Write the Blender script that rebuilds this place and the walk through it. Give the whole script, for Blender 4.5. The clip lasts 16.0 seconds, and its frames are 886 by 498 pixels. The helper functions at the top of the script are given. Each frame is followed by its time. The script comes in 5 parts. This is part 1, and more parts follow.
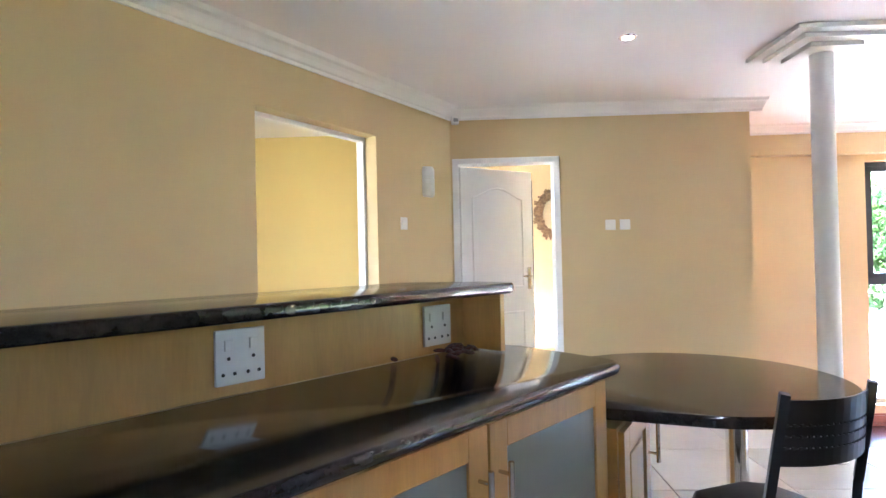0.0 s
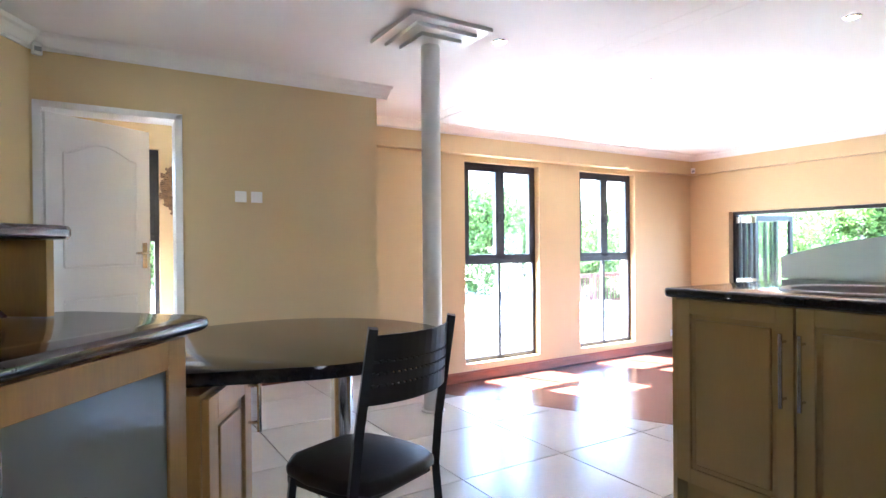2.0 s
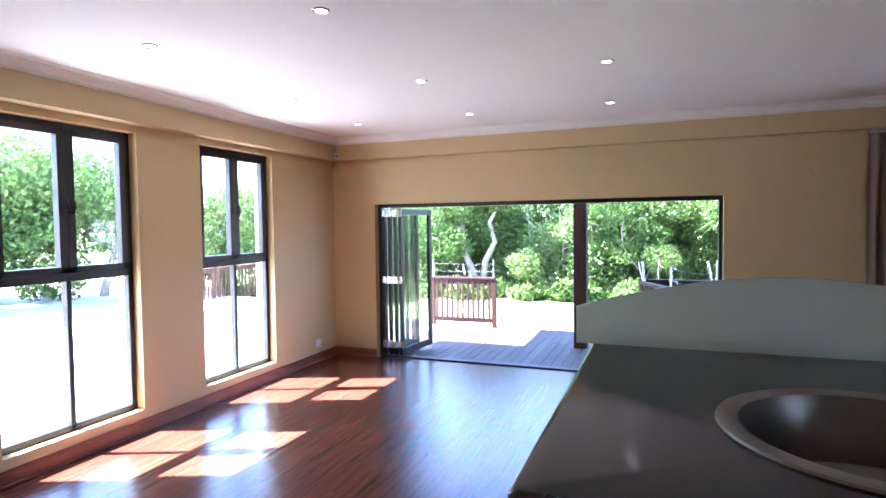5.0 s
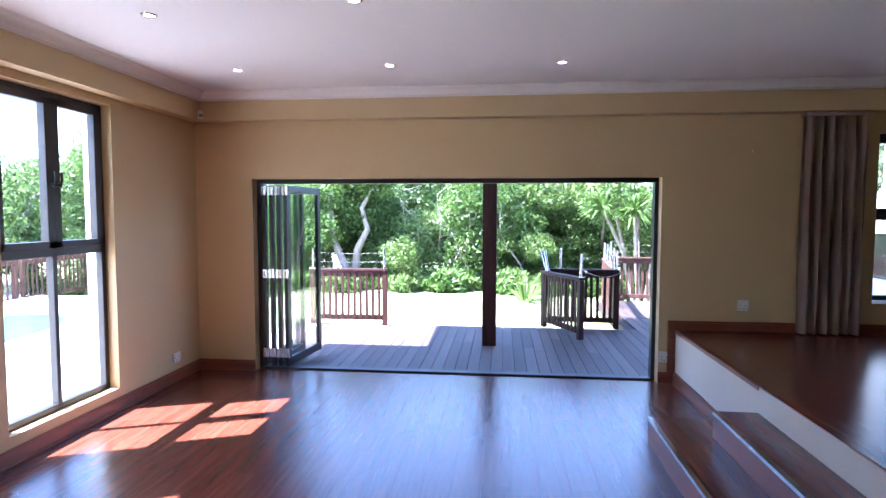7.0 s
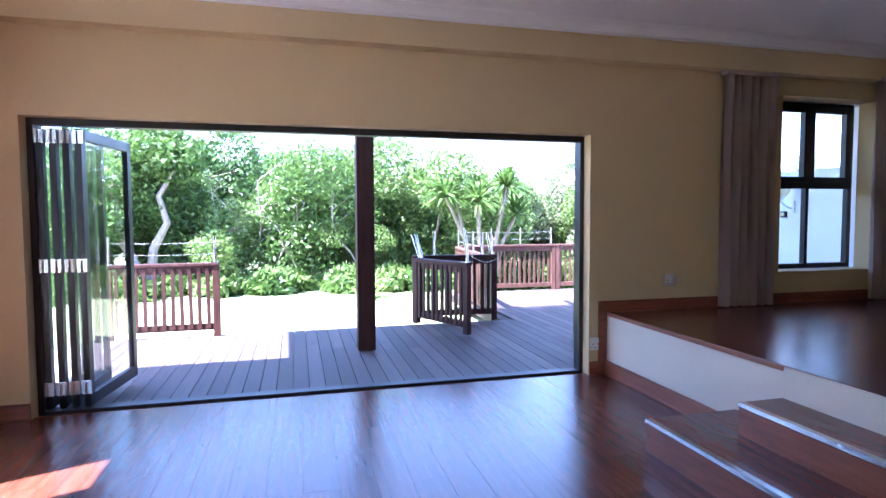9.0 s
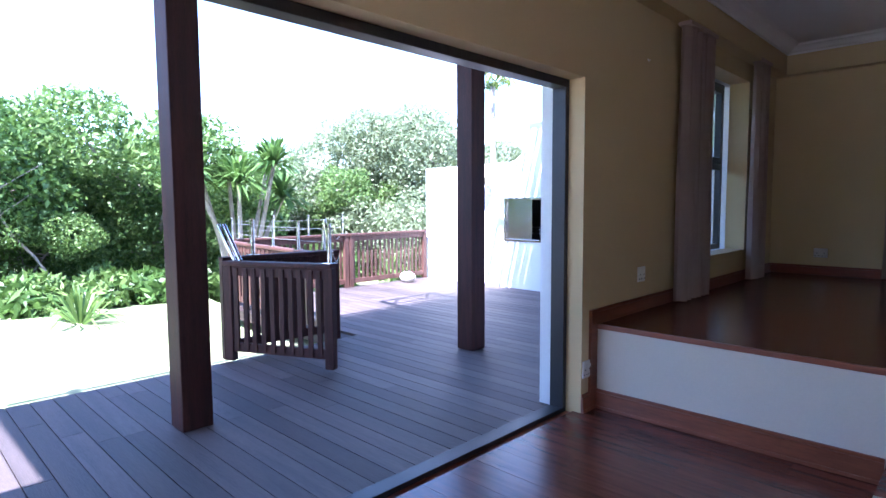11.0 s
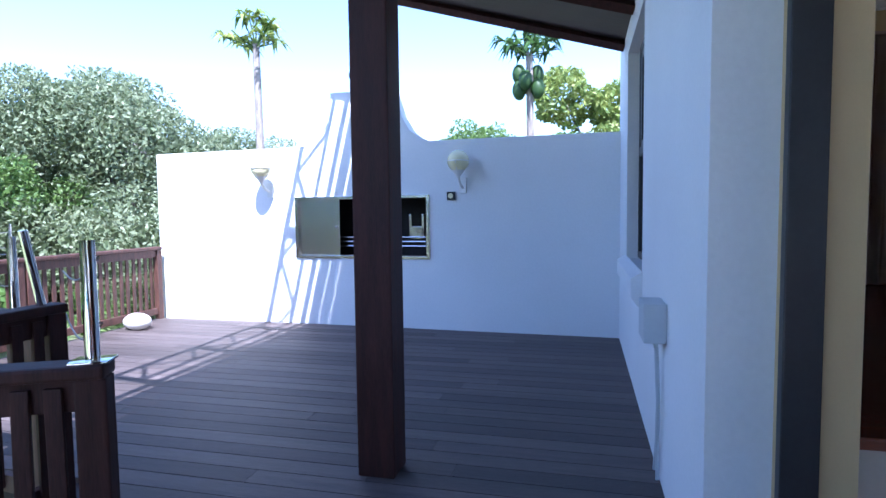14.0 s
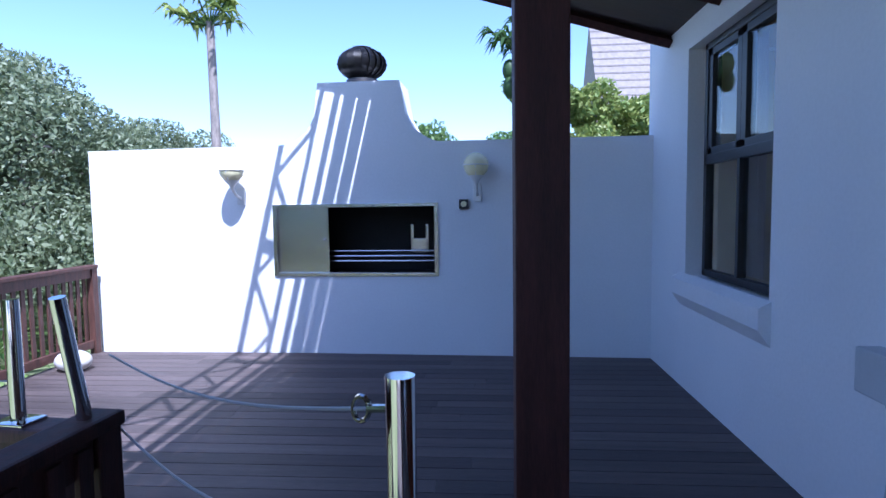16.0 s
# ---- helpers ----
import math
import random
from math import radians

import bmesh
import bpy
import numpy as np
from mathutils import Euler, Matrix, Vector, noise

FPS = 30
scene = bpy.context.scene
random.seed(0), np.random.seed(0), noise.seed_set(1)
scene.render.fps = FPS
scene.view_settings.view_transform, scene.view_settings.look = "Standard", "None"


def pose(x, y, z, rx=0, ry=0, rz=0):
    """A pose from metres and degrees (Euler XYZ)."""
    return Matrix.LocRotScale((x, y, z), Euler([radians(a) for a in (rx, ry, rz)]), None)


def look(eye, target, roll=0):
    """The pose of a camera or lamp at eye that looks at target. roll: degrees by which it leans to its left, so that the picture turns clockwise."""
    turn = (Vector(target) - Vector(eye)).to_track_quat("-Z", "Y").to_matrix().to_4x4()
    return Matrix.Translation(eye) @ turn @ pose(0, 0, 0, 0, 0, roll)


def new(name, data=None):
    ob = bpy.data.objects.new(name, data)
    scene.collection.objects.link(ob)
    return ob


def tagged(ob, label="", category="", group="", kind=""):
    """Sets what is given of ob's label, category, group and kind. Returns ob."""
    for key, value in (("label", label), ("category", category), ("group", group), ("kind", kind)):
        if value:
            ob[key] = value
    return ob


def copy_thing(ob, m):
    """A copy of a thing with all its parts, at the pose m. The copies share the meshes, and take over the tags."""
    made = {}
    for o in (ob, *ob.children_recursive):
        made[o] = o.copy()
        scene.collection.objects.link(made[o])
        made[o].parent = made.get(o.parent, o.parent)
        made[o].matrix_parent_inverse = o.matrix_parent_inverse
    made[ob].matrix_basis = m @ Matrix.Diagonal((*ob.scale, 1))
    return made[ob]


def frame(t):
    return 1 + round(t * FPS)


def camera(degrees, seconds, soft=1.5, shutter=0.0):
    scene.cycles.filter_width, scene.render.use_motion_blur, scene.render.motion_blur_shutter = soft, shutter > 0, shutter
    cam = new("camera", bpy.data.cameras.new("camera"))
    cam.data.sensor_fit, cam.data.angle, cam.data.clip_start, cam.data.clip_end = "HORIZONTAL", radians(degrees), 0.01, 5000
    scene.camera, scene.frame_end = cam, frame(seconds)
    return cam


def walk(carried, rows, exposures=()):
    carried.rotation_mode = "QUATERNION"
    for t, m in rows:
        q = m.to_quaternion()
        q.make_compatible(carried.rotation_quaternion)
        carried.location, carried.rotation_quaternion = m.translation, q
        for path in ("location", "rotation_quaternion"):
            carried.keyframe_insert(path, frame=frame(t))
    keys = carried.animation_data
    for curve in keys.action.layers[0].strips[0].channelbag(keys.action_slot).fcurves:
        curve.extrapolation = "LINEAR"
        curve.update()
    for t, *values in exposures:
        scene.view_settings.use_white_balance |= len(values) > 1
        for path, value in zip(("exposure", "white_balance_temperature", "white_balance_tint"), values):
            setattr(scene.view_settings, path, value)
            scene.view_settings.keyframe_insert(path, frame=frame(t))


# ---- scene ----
cam = camera(76.0, 16.0)
METRES, EYE, TILT, LEAN, TURN = 12.4, 1.72, 0.0, 0.0, 2.7
PATH = [
    (0, (0.97, -0.102, 1.806), (0.891, 1.897, 1.829), -1.3),
    (0.5, (0.988, -0.106, 1.759), (1.28, 1.873, 1.763), -0.4),
    (1, (1.036, -0.062, 1.711), (1.617, 1.852, 1.707), -0.5),
    (1.5, (1.103, 0.018, 1.641), (1.904, 1.85, 1.642), -0.7),
    (2, (1.196, 0.122, 1.632), (2.25, 1.822, 1.623), -0.5),
    (2.5, (1.363, 0.292, 1.599), (2.649, 1.824, 1.58), -0.4),
    (3, (1.544, 0.489, 1.63), (3.035, 1.823, 1.605), -0.5),
    (3.5, (1.749, 0.717, 1.678), (3.376, 1.879, 1.644), -0.4),
    (4, (1.956, 0.947, 1.721), (3.714, 1.9, 1.675), -0.4),
    (4.5, (2.235, 1.186, 1.805), (4.056, 2.009, 1.736), -0.4),
    (4.7, (2.347, 1.298, 1.82), (4.185, 2.084, 1.746), -0.5),
    (6.8, (3.341, 2.379, 1.791), (5.321, 2.63, 1.66), -0.2),
    (7, (3.478, 2.453, 1.742), (5.463, 2.66, 1.618), 0.1),
    (7.5, (3.818, 2.696, 1.702), (5.813, 2.767, 1.584), -0.0),
    (8, (4.131, 2.922, 1.602), (6.126, 2.858, 1.49), -0.0),
    (8.5, (4.484, 3.161, 1.488), (6.459, 2.864, 1.378), -0.0),
    (8.7, (4.649, 3.231, 1.434), (6.61, 2.857, 1.325), -0.1),
    (11, (7.605, 4.012, 1.338), (8.999, 2.586, 1.182), -0.3),
    (11.5, (8.187, 3.831, 1.292), (9.408, 2.253, 1.145), -0.3),
    (12, (8.724, 3.565, 1.271), (9.778, 1.872, 1.128), -0.1),
    (12.5, (9.186, 3.278, 1.268), (10.069, 1.49, 1.123), -0.4),
    (13, (9.567, 2.981, 1.251), (10.278, 1.117, 1.112), -0.4),
    (13.5, (9.903, 2.77, 1.245), (10.487, 0.862, 1.112), -0.4),
    (14, (10.218, 2.6, 1.254), (10.695, 0.662, 1.123), -0.7),
    (14.5, (10.522, 2.428, 1.284), (10.924, 0.474, 1.153), -0.7),
    (15, (10.818, 2.319, 1.313), (11.134, 0.349, 1.179), -0.6),
    (15.5, (11.143, 2.156, 1.372), (11.352, 0.172, 1.222), -0.7),
    (16, (11.4, 2.033, 1.395), (11.548, 0.044, 1.249), -0.8),
]
EXPOSURES = [(0.0, 6.0, 5450, 18), (2.0, 5.4, 5400, 18), (4.5, 4.25, 5450, 21), (7.0, 3.5, 5320, 25), (8.5, 3.6, 5280, 28), (11.0, 2.9, 5150, 24), (12.5, 2.3, 5080, 22), (13.4, 2.0, 5080, 20), (14.0, 1.78, 5080, 19), (14.6, 1.75, 5050, 20), (15.3, 1.36, 4980, 23), (16.0, 0.95, 4930, 23)]
walk(cam, [(t, look(eye, target, roll)) for t, eye, target, roll in PATH], EXPOSURES)

# ---- light ----
SUN = Vector((0.25, -0.62, -1.0)).normalized()
w = bpy.data.worlds.new("sky")
scene.world = w
w.use_nodes = True
wn = w.node_tree.nodes
sky = wn.new("ShaderNodeTexSky")
sky.sky_type = "NISHITA"
sky.sun_disc = False
sky.sun_elevation = math.asin(-SUN.z)
sky.sun_rotation = math.atan2(-SUN.x, -SUN.y)
sky.air_density = 1.0
sky.dust_density = 0.6
w.node_tree.links.new(sky.outputs[0], wn["Background"].inputs[0])
wn["Background"].inputs[1].default_value = 0.15
sun_data = bpy.data.lights.new("sun", "SUN")
sun_data.energy, sun_data.angle, sun_data.color = 5.0, 0.0095, (1.0, 0.95, 0.87)
sun = new("sun", sun_data)
sun.matrix_world = look((0, 0, 20), Vector((0, 0, 20)) + SUN)


def fill_lamp(x, y, z, rz, w, h, watts):
    """An added area lamp that stands in for daylight, out of the camera's view."""
    d = bpy.data.lights.new("added_fill_lamp", "AREA")
    d.shape, d.size, d.size_y, d.energy, d.color = "RECTANGLE", w, h, watts, (0.93, 0.97, 1.0)
    new("added_fill_lamp", d).matrix_basis = pose(x, y, z, 90, 0, rz)


# fill lamp in the invented west wall opening, added to brighten the passage
fill_lamp(-3.1, 0.9, 2.1, -90, 1.3, 1.2, 2.6)


# ---- materials ----
def pmat(name, base, rough=0.6, metal=0.0, var=0.12, scale=6.0, fine=60.0, bump=0.1, stretch=(1, 1, 1), tint=None, spec=0.5, coat=0.0, rvar=0.1, rand=0.0):
    """A surface with variation at two scales, fine relief and uneven gloss."""
    m = bpy.data.materials.new(name)
    m.use_nodes = True
    n, l = m.node_tree.nodes, m.node_tree.links
    b = n["Principled BSDF"]
    b.inputs["Metallic"].default_value = metal
    b.inputs["Specular IOR Level"].default_value = spec
    b.inputs["Coat Weight"].default_value = coat
    b.inputs["Coat Roughness"].default_value = 0.08
    co, mp = n.new("ShaderNodeTexCoord"), n.new("ShaderNodeMapping")
    mp.inputs["Scale"].default_value = stretch
    l.new(co.outputs["Object"], mp.inputs[0])
    n1, n2 = n.new("ShaderNodeTexNoise"), n.new("ShaderNodeTexNoise")
    n1.inputs["Scale"].default_value, n1.inputs["Detail"].default_value = scale, 5
    n2.inputs["Scale"].default_value, n2.inputs["Detail"].default_value = fine, 3
    if rand:
        off, info = n.new("ShaderNodeVectorMath"), n.new("ShaderNodeObjectInfo")
        off.operation = "MULTIPLY_ADD"
        l.new(info.outputs["Random"], off.inputs[0])
        off.inputs[1].default_value = (17, 29, 11)
        l.new(mp.outputs[0], off.inputs[2])
        src = off.outputs[0]
    else:
        src = mp.outputs[0]
    l.new(src, n1.inputs["Vector"])
    l.new(src, n2.inputs["Vector"])
    mix = n.new("ShaderNodeMix")
    mix.data_type = "RGBA"
    dark = tuple(c * (1 - 2 * var) for c in base)
    if tint:
        dark = tint
    mix.inputs[6].default_value = (*dark, 1)
    mix.inputs[7].default_value = (*base, 1)
    add = n.new("ShaderNodeMath")
    add.operation = "MULTIPLY_ADD"
    l.new(n2.outputs[0], add.inputs[0])
    add.inputs[1].default_value = 0.5
    l.new(n1.outputs[0], add.inputs[2])
    ramp = n.new("ShaderNodeMapRange")
    ramp.inputs[1].default_value, ramp.inputs[2].default_value = 0.45, 0.95
    l.new(add.outputs[0], ramp.inputs[0])
    l.new(ramp.outputs[0], mix.inputs[0])
    out = mix.outputs[2]
    if rand:
        hsv = n.new("ShaderNodeHueSaturation")
        mr = n.new("ShaderNodeMapRange")
        l.new(info.outputs["Random"], mr.inputs[0])
        mr.inputs[3].default_value, mr.inputs[4].default_value = 1 - rand, 1 + rand
        l.new(mr.outputs[0], hsv.inputs["Value"])
        l.new(out, hsv.inputs["Color"])
        out = hsv.outputs[0]
    l.new(out, b.inputs["Base Color"])
    rr = n.new("ShaderNodeMapRange")
    rr.inputs[3].default_value, rr.inputs[4].default_value = max(0.02, rough - rvar), min(1, rough + rvar)
    l.new(n1.outputs[0], rr.inputs[0])
    l.new(rr.outputs[0], b.inputs["Roughness"])
    if bump:
        bp = n.new("ShaderNodeBump")
        bp.inputs["Strength"].default_value = bump
        bp.inputs["Distance"].default_value = 0.01
        l.new(add.outputs[0], bp.inputs["Height"])
        l.new(bp.outputs[0], b.inputs["Normal"])
    return m


def glass_mat(name, tint=(0.95, 0.98, 0.97), gloss=0.02, frost=0.0):
    m = bpy.data.materials.new(name)
    m.use_nodes = True
    n, l = m.node_tree.nodes, m.node_tree.links
    n.remove(n["Principled BSDF"])
    tr, gl, mx, fr = n.new("ShaderNodeBsdfTransparent"), n.new("ShaderNodeBsdfGlossy"), n.new("ShaderNodeMixShader"), n.new("ShaderNodeLayerWeight")
    tr.inputs[0].default_value = (*tint, 1)
    gl.inputs["Roughness"].default_value = gloss
    fr.inputs[0].default_value = 0.5
    pw, sc = n.new("ShaderNodeMath"), n.new("ShaderNodeMath")
    pw.operation, sc.operation = "POWER", "MULTIPLY_ADD"
    pw.inputs[1].default_value, sc.inputs[1].default_value, sc.inputs[2].default_value = 5.0, 0.9, 0.04
    l.new(fr.outputs["Facing"], pw.inputs[0])
    l.new(pw.outputs[0], sc.inputs[0])
    l.new(sc.outputs[0], mx.inputs[0])
    base = tr.outputs[0]
    if frost:
        tl, df, m2, m3 = n.new("ShaderNodeBsdfTranslucent"), n.new("ShaderNodeBsdfDiffuse"), n.new("ShaderNodeMixShader"), n.new("ShaderNodeMixShader")
        tl.inputs[0].default_value = df.inputs[0].default_value = (*tint, 1)
        m2.inputs[0].default_value, m3.inputs[0].default_value = 0.5, frost
        l.new(tl.outputs[0], m2.inputs[1])
        l.new(df.outputs[0], m2.inputs[2])
        l.new(tr.outputs[0], m3.inputs[1])
        l.new(m2.outputs[0], m3.inputs[2])
        base = m3.outputs[0]
    l.new(base, mx.inputs[1])
    l.new(gl.outputs[0], mx.inputs[2])
    l.new(mx.outputs[0], n["Material Output"].inputs[0])
    return m


def glow_mat(name, col, power):
    m = bpy.data.materials.new(name)
    m.use_nodes = True
    b = m.node_tree.nodes["Principled BSDF"]
    b.inputs["Base Color"].default_value = (*col, 1)
    b.inputs["Emission Color"].default_value = (*col, 1)
    b.inputs["Emission Strength"].default_value = power
    return m


TAN = pmat("tan_wall_paint", (0.60, 0.45, 0.235), 0.62, var=0.03, scale=1.2, fine=140, bump=0.06)
YELLOW = pmat("yellow_wall_paint", (0.66, 0.49, 0.17), 0.65, var=0.03, scale=1.5, fine=140, bump=0.06)
WHITE = pmat("white_ceiling_paint", (0.80, 0.77, 0.75), 0.7, var=0.02, scale=1.0, fine=120, bump=0.03)
TRIM = pmat("white_gloss_trim", (0.80, 0.78, 0.75), 0.4, var=0.03, scale=3, fine=90, bump=0.03)
PLASTER = pmat("white_exterior_plaster", (0.80, 0.80, 0.80), 0.8, var=0.05, scale=0.9, fine=45, bump=0.22)
PLANK = pmat("red_brown_floor_wood", (0.178, 0.054, 0.032), 0.2, var=0.28, scale=3.0, fine=26, bump=0.11, stretch=(0.6, 9, 4), rvar=0.07, rand=0.06)
SKIRT = pmat("red_brown_skirting_wood", (0.25, 0.075, 0.035), 0.35, var=0.22, scale=4, fine=30, bump=0.05, stretch=(1, 1, 8))
GROUT = pmat("dark_grout", (0.16, 0.15, 0.14), 0.8, var=0.2, scale=8, bump=0.1)
TILE = pmat("cream_floor_tile", (0.72, 0.68, 0.62), 0.22, var=0.05, scale=2.5, fine=50, bump=0.01, rvar=0.05, rand=0.03)
GRANITE = pmat("black_granite", (0.030, 0.024, 0.022), 0.12, var=0.35, scale=40, fine=260, bump=0.0, rvar=0.03, tint=(0.008, 0.007, 0.007))
MAPLE = pmat("honey_maple_wood", (0.55, 0.30, 0.095), 0.38, var=0.10, scale=3, fine=24, bump=0.03, stretch=(6, 6, 0.7))
CREAM = pmat("cream_cabinet_foil", (0.50, 0.315, 0.115), 0.42, var=0.05, scale=2, fine=40, bump=0.02, stretch=(4, 4, 0.7))
RISER = pmat("cream_riser_paint", (0.62, 0.54, 0.44), 0.6, var=0.04, scale=2, fine=80, bump=0.05)
GREYBOX = pmat("pale_grey_plastic", (0.52, 0.54, 0.55), 0.5, var=0.05, scale=6, bump=0.02)
FROST = glass_mat("frosted_cabinet_glass", (0.50, 0.53, 0.50), 0.12, 0.93)
UPSTAND = glass_mat("frosted_white_glass", (0.80, 0.85, 0.82), 0.15, 0.9)
GLASS = glass_mat("clear_glass")
STEEL = pmat("brushed_steel", (0.62, 0.60, 0.57), 0.22, 1.0, var=0.08, scale=8, fine=120, bump=0.02, stretch=(1, 1, 6))
SINKS = pmat("dull_sink_steel", (0.36, 0.32, 0.28), 0.38, 1.0, var=0.08, scale=8, fine=120, bump=0.02)
CHROME = pmat("chrome", (0.75, 0.74, 0.72), 0.08, 1.0, var=0.03, scale=6, bump=0.0, rvar=0.03)
BLACKM = pmat("black_painted_steel", (0.018, 0.016, 0.015), 0.4, 0.0, var=0.2, scale=9, bump=0.03)
VINYL = pmat("black_vinyl", (0.028, 0.022, 0.020), 0.42, var=0.25, scale=7, fine=110, bump=0.12)
BRONZE = pmat("dark_bronze_aluminium", (0.035, 0.034, 0.036), 0.4, 0.2, var=0.15, scale=5, bump=0.02)
PLASTIC = pmat("white_plastic", (0.78, 0.76, 0.72), 0.4, var=0.03, scale=8, bump=0.0)
GREYP = pmat("grey_plastic", (0.30, 0.30, 0.30), 0.5, var=0.05, scale=8, bump=0.0)
# near-black colour for the shade inside the socket holes
HOLE_SHADE = pmat("painted_hole_shade", (0.05, 0.045, 0.04), 0.6, var=0.1, scale=8, bump=0.0)
CURTAIN = pmat("pink_beige_curtain_cloth", (0.54, 0.40, 0.34), 0.9, var=0.10, scale=5, fine=180, bump=0.15, stretch=(1, 1, 0.3))
POSTW = pmat("dark_stained_timber", (0.065, 0.022, 0.017), 0.62, spec=0.3, var=0.35, scale=5, fine=40, bump=0.15, stretch=(5, 5, 0.5))
FENCEW = pmat("red_brown_fence_timber", (0.115, 0.05, 0.037), 0.6, var=0.35, scale=6, fine=40, bump=0.2, stretch=(4, 4, 0.6))
DECKW = pmat("grey_weathered_deck_board", (0.115, 0.088, 0.083), 0.62, var=0.32, scale=1.8, fine=28, bump=0.3, stretch=(0.6, 8, 3), rvar=0.18, rand=0.34)
ROOFW = pmat("dark_roof_boards", (0.045, 0.026, 0.021), 0.7, var=0.3, scale=4, fine=30, bump=0.2, stretch=(1, 6, 1))
GRASS = pmat("lawn_and_sand", (0.30, 0.31, 0.17), 0.95, var=0.25, scale=0.6, fine=14, bump=0.3, tint=(0.14, 0.20, 0.06))
PAVE = pmat("pale_paving", (0.66, 0.62, 0.56), 0.85, var=0.10, scale=1.5, fine=30, bump=0.15)
WATER = pmat("pool_water", (0.12, 0.42, 0.55), 0.05, var=0.15, scale=2, fine=8, bump=0.2)
SOOT = pmat("sooty_black_steel", (0.02, 0.018, 0.017), 0.8, var=0.3, scale=9, bump=0.1)
RUBY = pmat("dark_red_dried_pods", (0.10, 0.022, 0.016), 0.6, var=0.4, scale=30, bump=0.2)
STRAW = pmat("woven_straw", (0.28, 0.17, 0.08), 0.9, var=0.35, scale=30, fine=120, bump=0.4)
STONE = pmat("pale_stone", (0.62, 0.60, 0.56), 0.85, var=0.1, scale=8, fine=60, bump=0.2)
ROOFT = pmat("grey_brown_roof_tiles", (0.27, 0.235, 0.22), 0.8, var=0.15, scale=6, fine=40, bump=0.2)
BULB = glow_mat("lit_downlight_lens", (1.0, 0.93, 0.80), 0.9)
GLOBE = pmat("cream_glass_globe", (0.88, 0.80, 0.48), 0.25, var=0.05, scale=6, bump=0.0)
BARK = pmat("grey_bark", (0.34, 0.29, 0.25), 0.9, var=0.3, scale=8, fine=40, bump=0.5, stretch=(3, 3, 0.7))


def leaf_mat(name, col, col2):
    m = bpy.data.materials.new(name)
    m.use_nodes = True
    n, l = m.node_tree.nodes, m.node_tree.links
    b = n["Principled BSDF"]
    geo, mix = n.new("ShaderNodeNewGeometry"), n.new("ShaderNodeMix")
    mix.data_type = "RGBA"
    mix.inputs[6].default_value, mix.inputs[7].default_value = (*col, 1), (*col2, 1)
    l.new(geo.outputs["Random Per Island"], mix.inputs[0])
    l.new(mix.outputs[2], b.inputs["Base Color"])
    b.inputs["Roughness"].default_value = 0.5
    tl, ms = n.new("ShaderNodeBsdfTranslucent"), n.new("ShaderNodeMixShader")
    l.new(mix.outputs[2], tl.inputs[0])
    ms.inputs[0].default_value = 0.35
    l.new(b.outputs[0], ms.inputs[1])
    l.new(tl.outputs[0], ms.inputs[2])
    l.new(ms.outputs[0], n["Material Output"].inputs[0])
    return m


LEAF_A = leaf_mat("green_leaves", (0.045, 0.10, 0.02), (0.15, 0.25, 0.06))
LEAF_B = leaf_mat("grey_green_leaves", (0.12, 0.16, 0.07), (0.30, 0.34, 0.20))
LEAF_C = leaf_mat("bright_green_leaves", (0.05, 0.11, 0.022), (0.20, 0.29, 0.08))
LEAF_E = leaf_mat("yellow_green_leaves", (0.14, 0.22, 0.05), (0.34, 0.38, 0.10))
LEAF_D = leaf_mat("dark_green_leaves", (0.03, 0.07, 0.018), (0.09, 0.17, 0.045))


# ---- building helpers ----
def box(bm, x0, x1, y0, y1, z0, z1, bevel=0.0, m=None):
    r = bmesh.ops.create_cube(bm, size=1)
    for v in r["verts"]:
        v.co = Vector(((x0 + x1) / 2 + v.co.x * (x1 - x0), (y0 + y1) / 2 + v.co.y * (y1 - y0), (z0 + z1) / 2 + v.co.z * (z1 - z0)))
        if m:
            v.co = m @ v.co
    if bevel:
        e = list({e for v in r["verts"] for e in v.link_edges})
        bmesh.ops.bevel(bm, geom=e, offset=bevel, segments=2, affect="EDGES", profile=0.6)
    return bm


def cyl(bm, p, q, r, n=14, r2=None):
    p, q = Vector(p), Vector(q)
    d = q - p
    m = Matrix.Translation((p + q) / 2) @ d.to_track_quat("Z", "Y").to_matrix().to_4x4()
    bmesh.ops.create_cone(bm, cap_ends=True, segments=n, radius1=r, radius2=r if r2 is None else r2, depth=d.length, matrix=m)
    return bm


def tube(bm, pts, r, n=8):
    for a, b in zip(pts, pts[1:]):
        cyl(bm, a, b, r, n)
    return bm


def ball(bm, c, r, sx=1, sy=1, sz=1, u=14, v=10):
    bmesh.ops.create_uvsphere(bm, u_segments=u, v_segments=v, radius=r, matrix=Matrix.Translation(c) @ Matrix.Diagonal((sx, sy, sz, 1)))
    return bm


def lathe(bm, prof, n=24, c=(0, 0, 0)):
    rings = []
    for r, z in prof:
        rings.append([bm.verts.new((c[0] + r * math.cos(2 * math.pi * k / n), c[1] + r * math.sin(2 * math.pi * k / n), c[2] + z)) for k in range(n)])
    for a, b in zip(rings, rings[1:]):
        for k in range(n):
            bm.faces.new((a[k], a[(k + 1) % n], b[(k + 1) % n], b[k]))
    return bm


def extrude(bm, pts, z0, z1):
    """A prism on a plan outline, counter-clockwise."""
    lo = [bm.verts.new((x, y, z0)) for x, y in pts]
    hi = [bm.verts.new((x, y, z1)) for x, y in pts]
    bm.faces.new(lo[::-1])
    bm.faces.new(hi)
    for k in range(len(pts)):
        j = (k + 1) % len(pts)
        bm.faces.new((lo[k], lo[j], hi[j], hi[k]))
    return bm


def B():
    return bmesh.new()


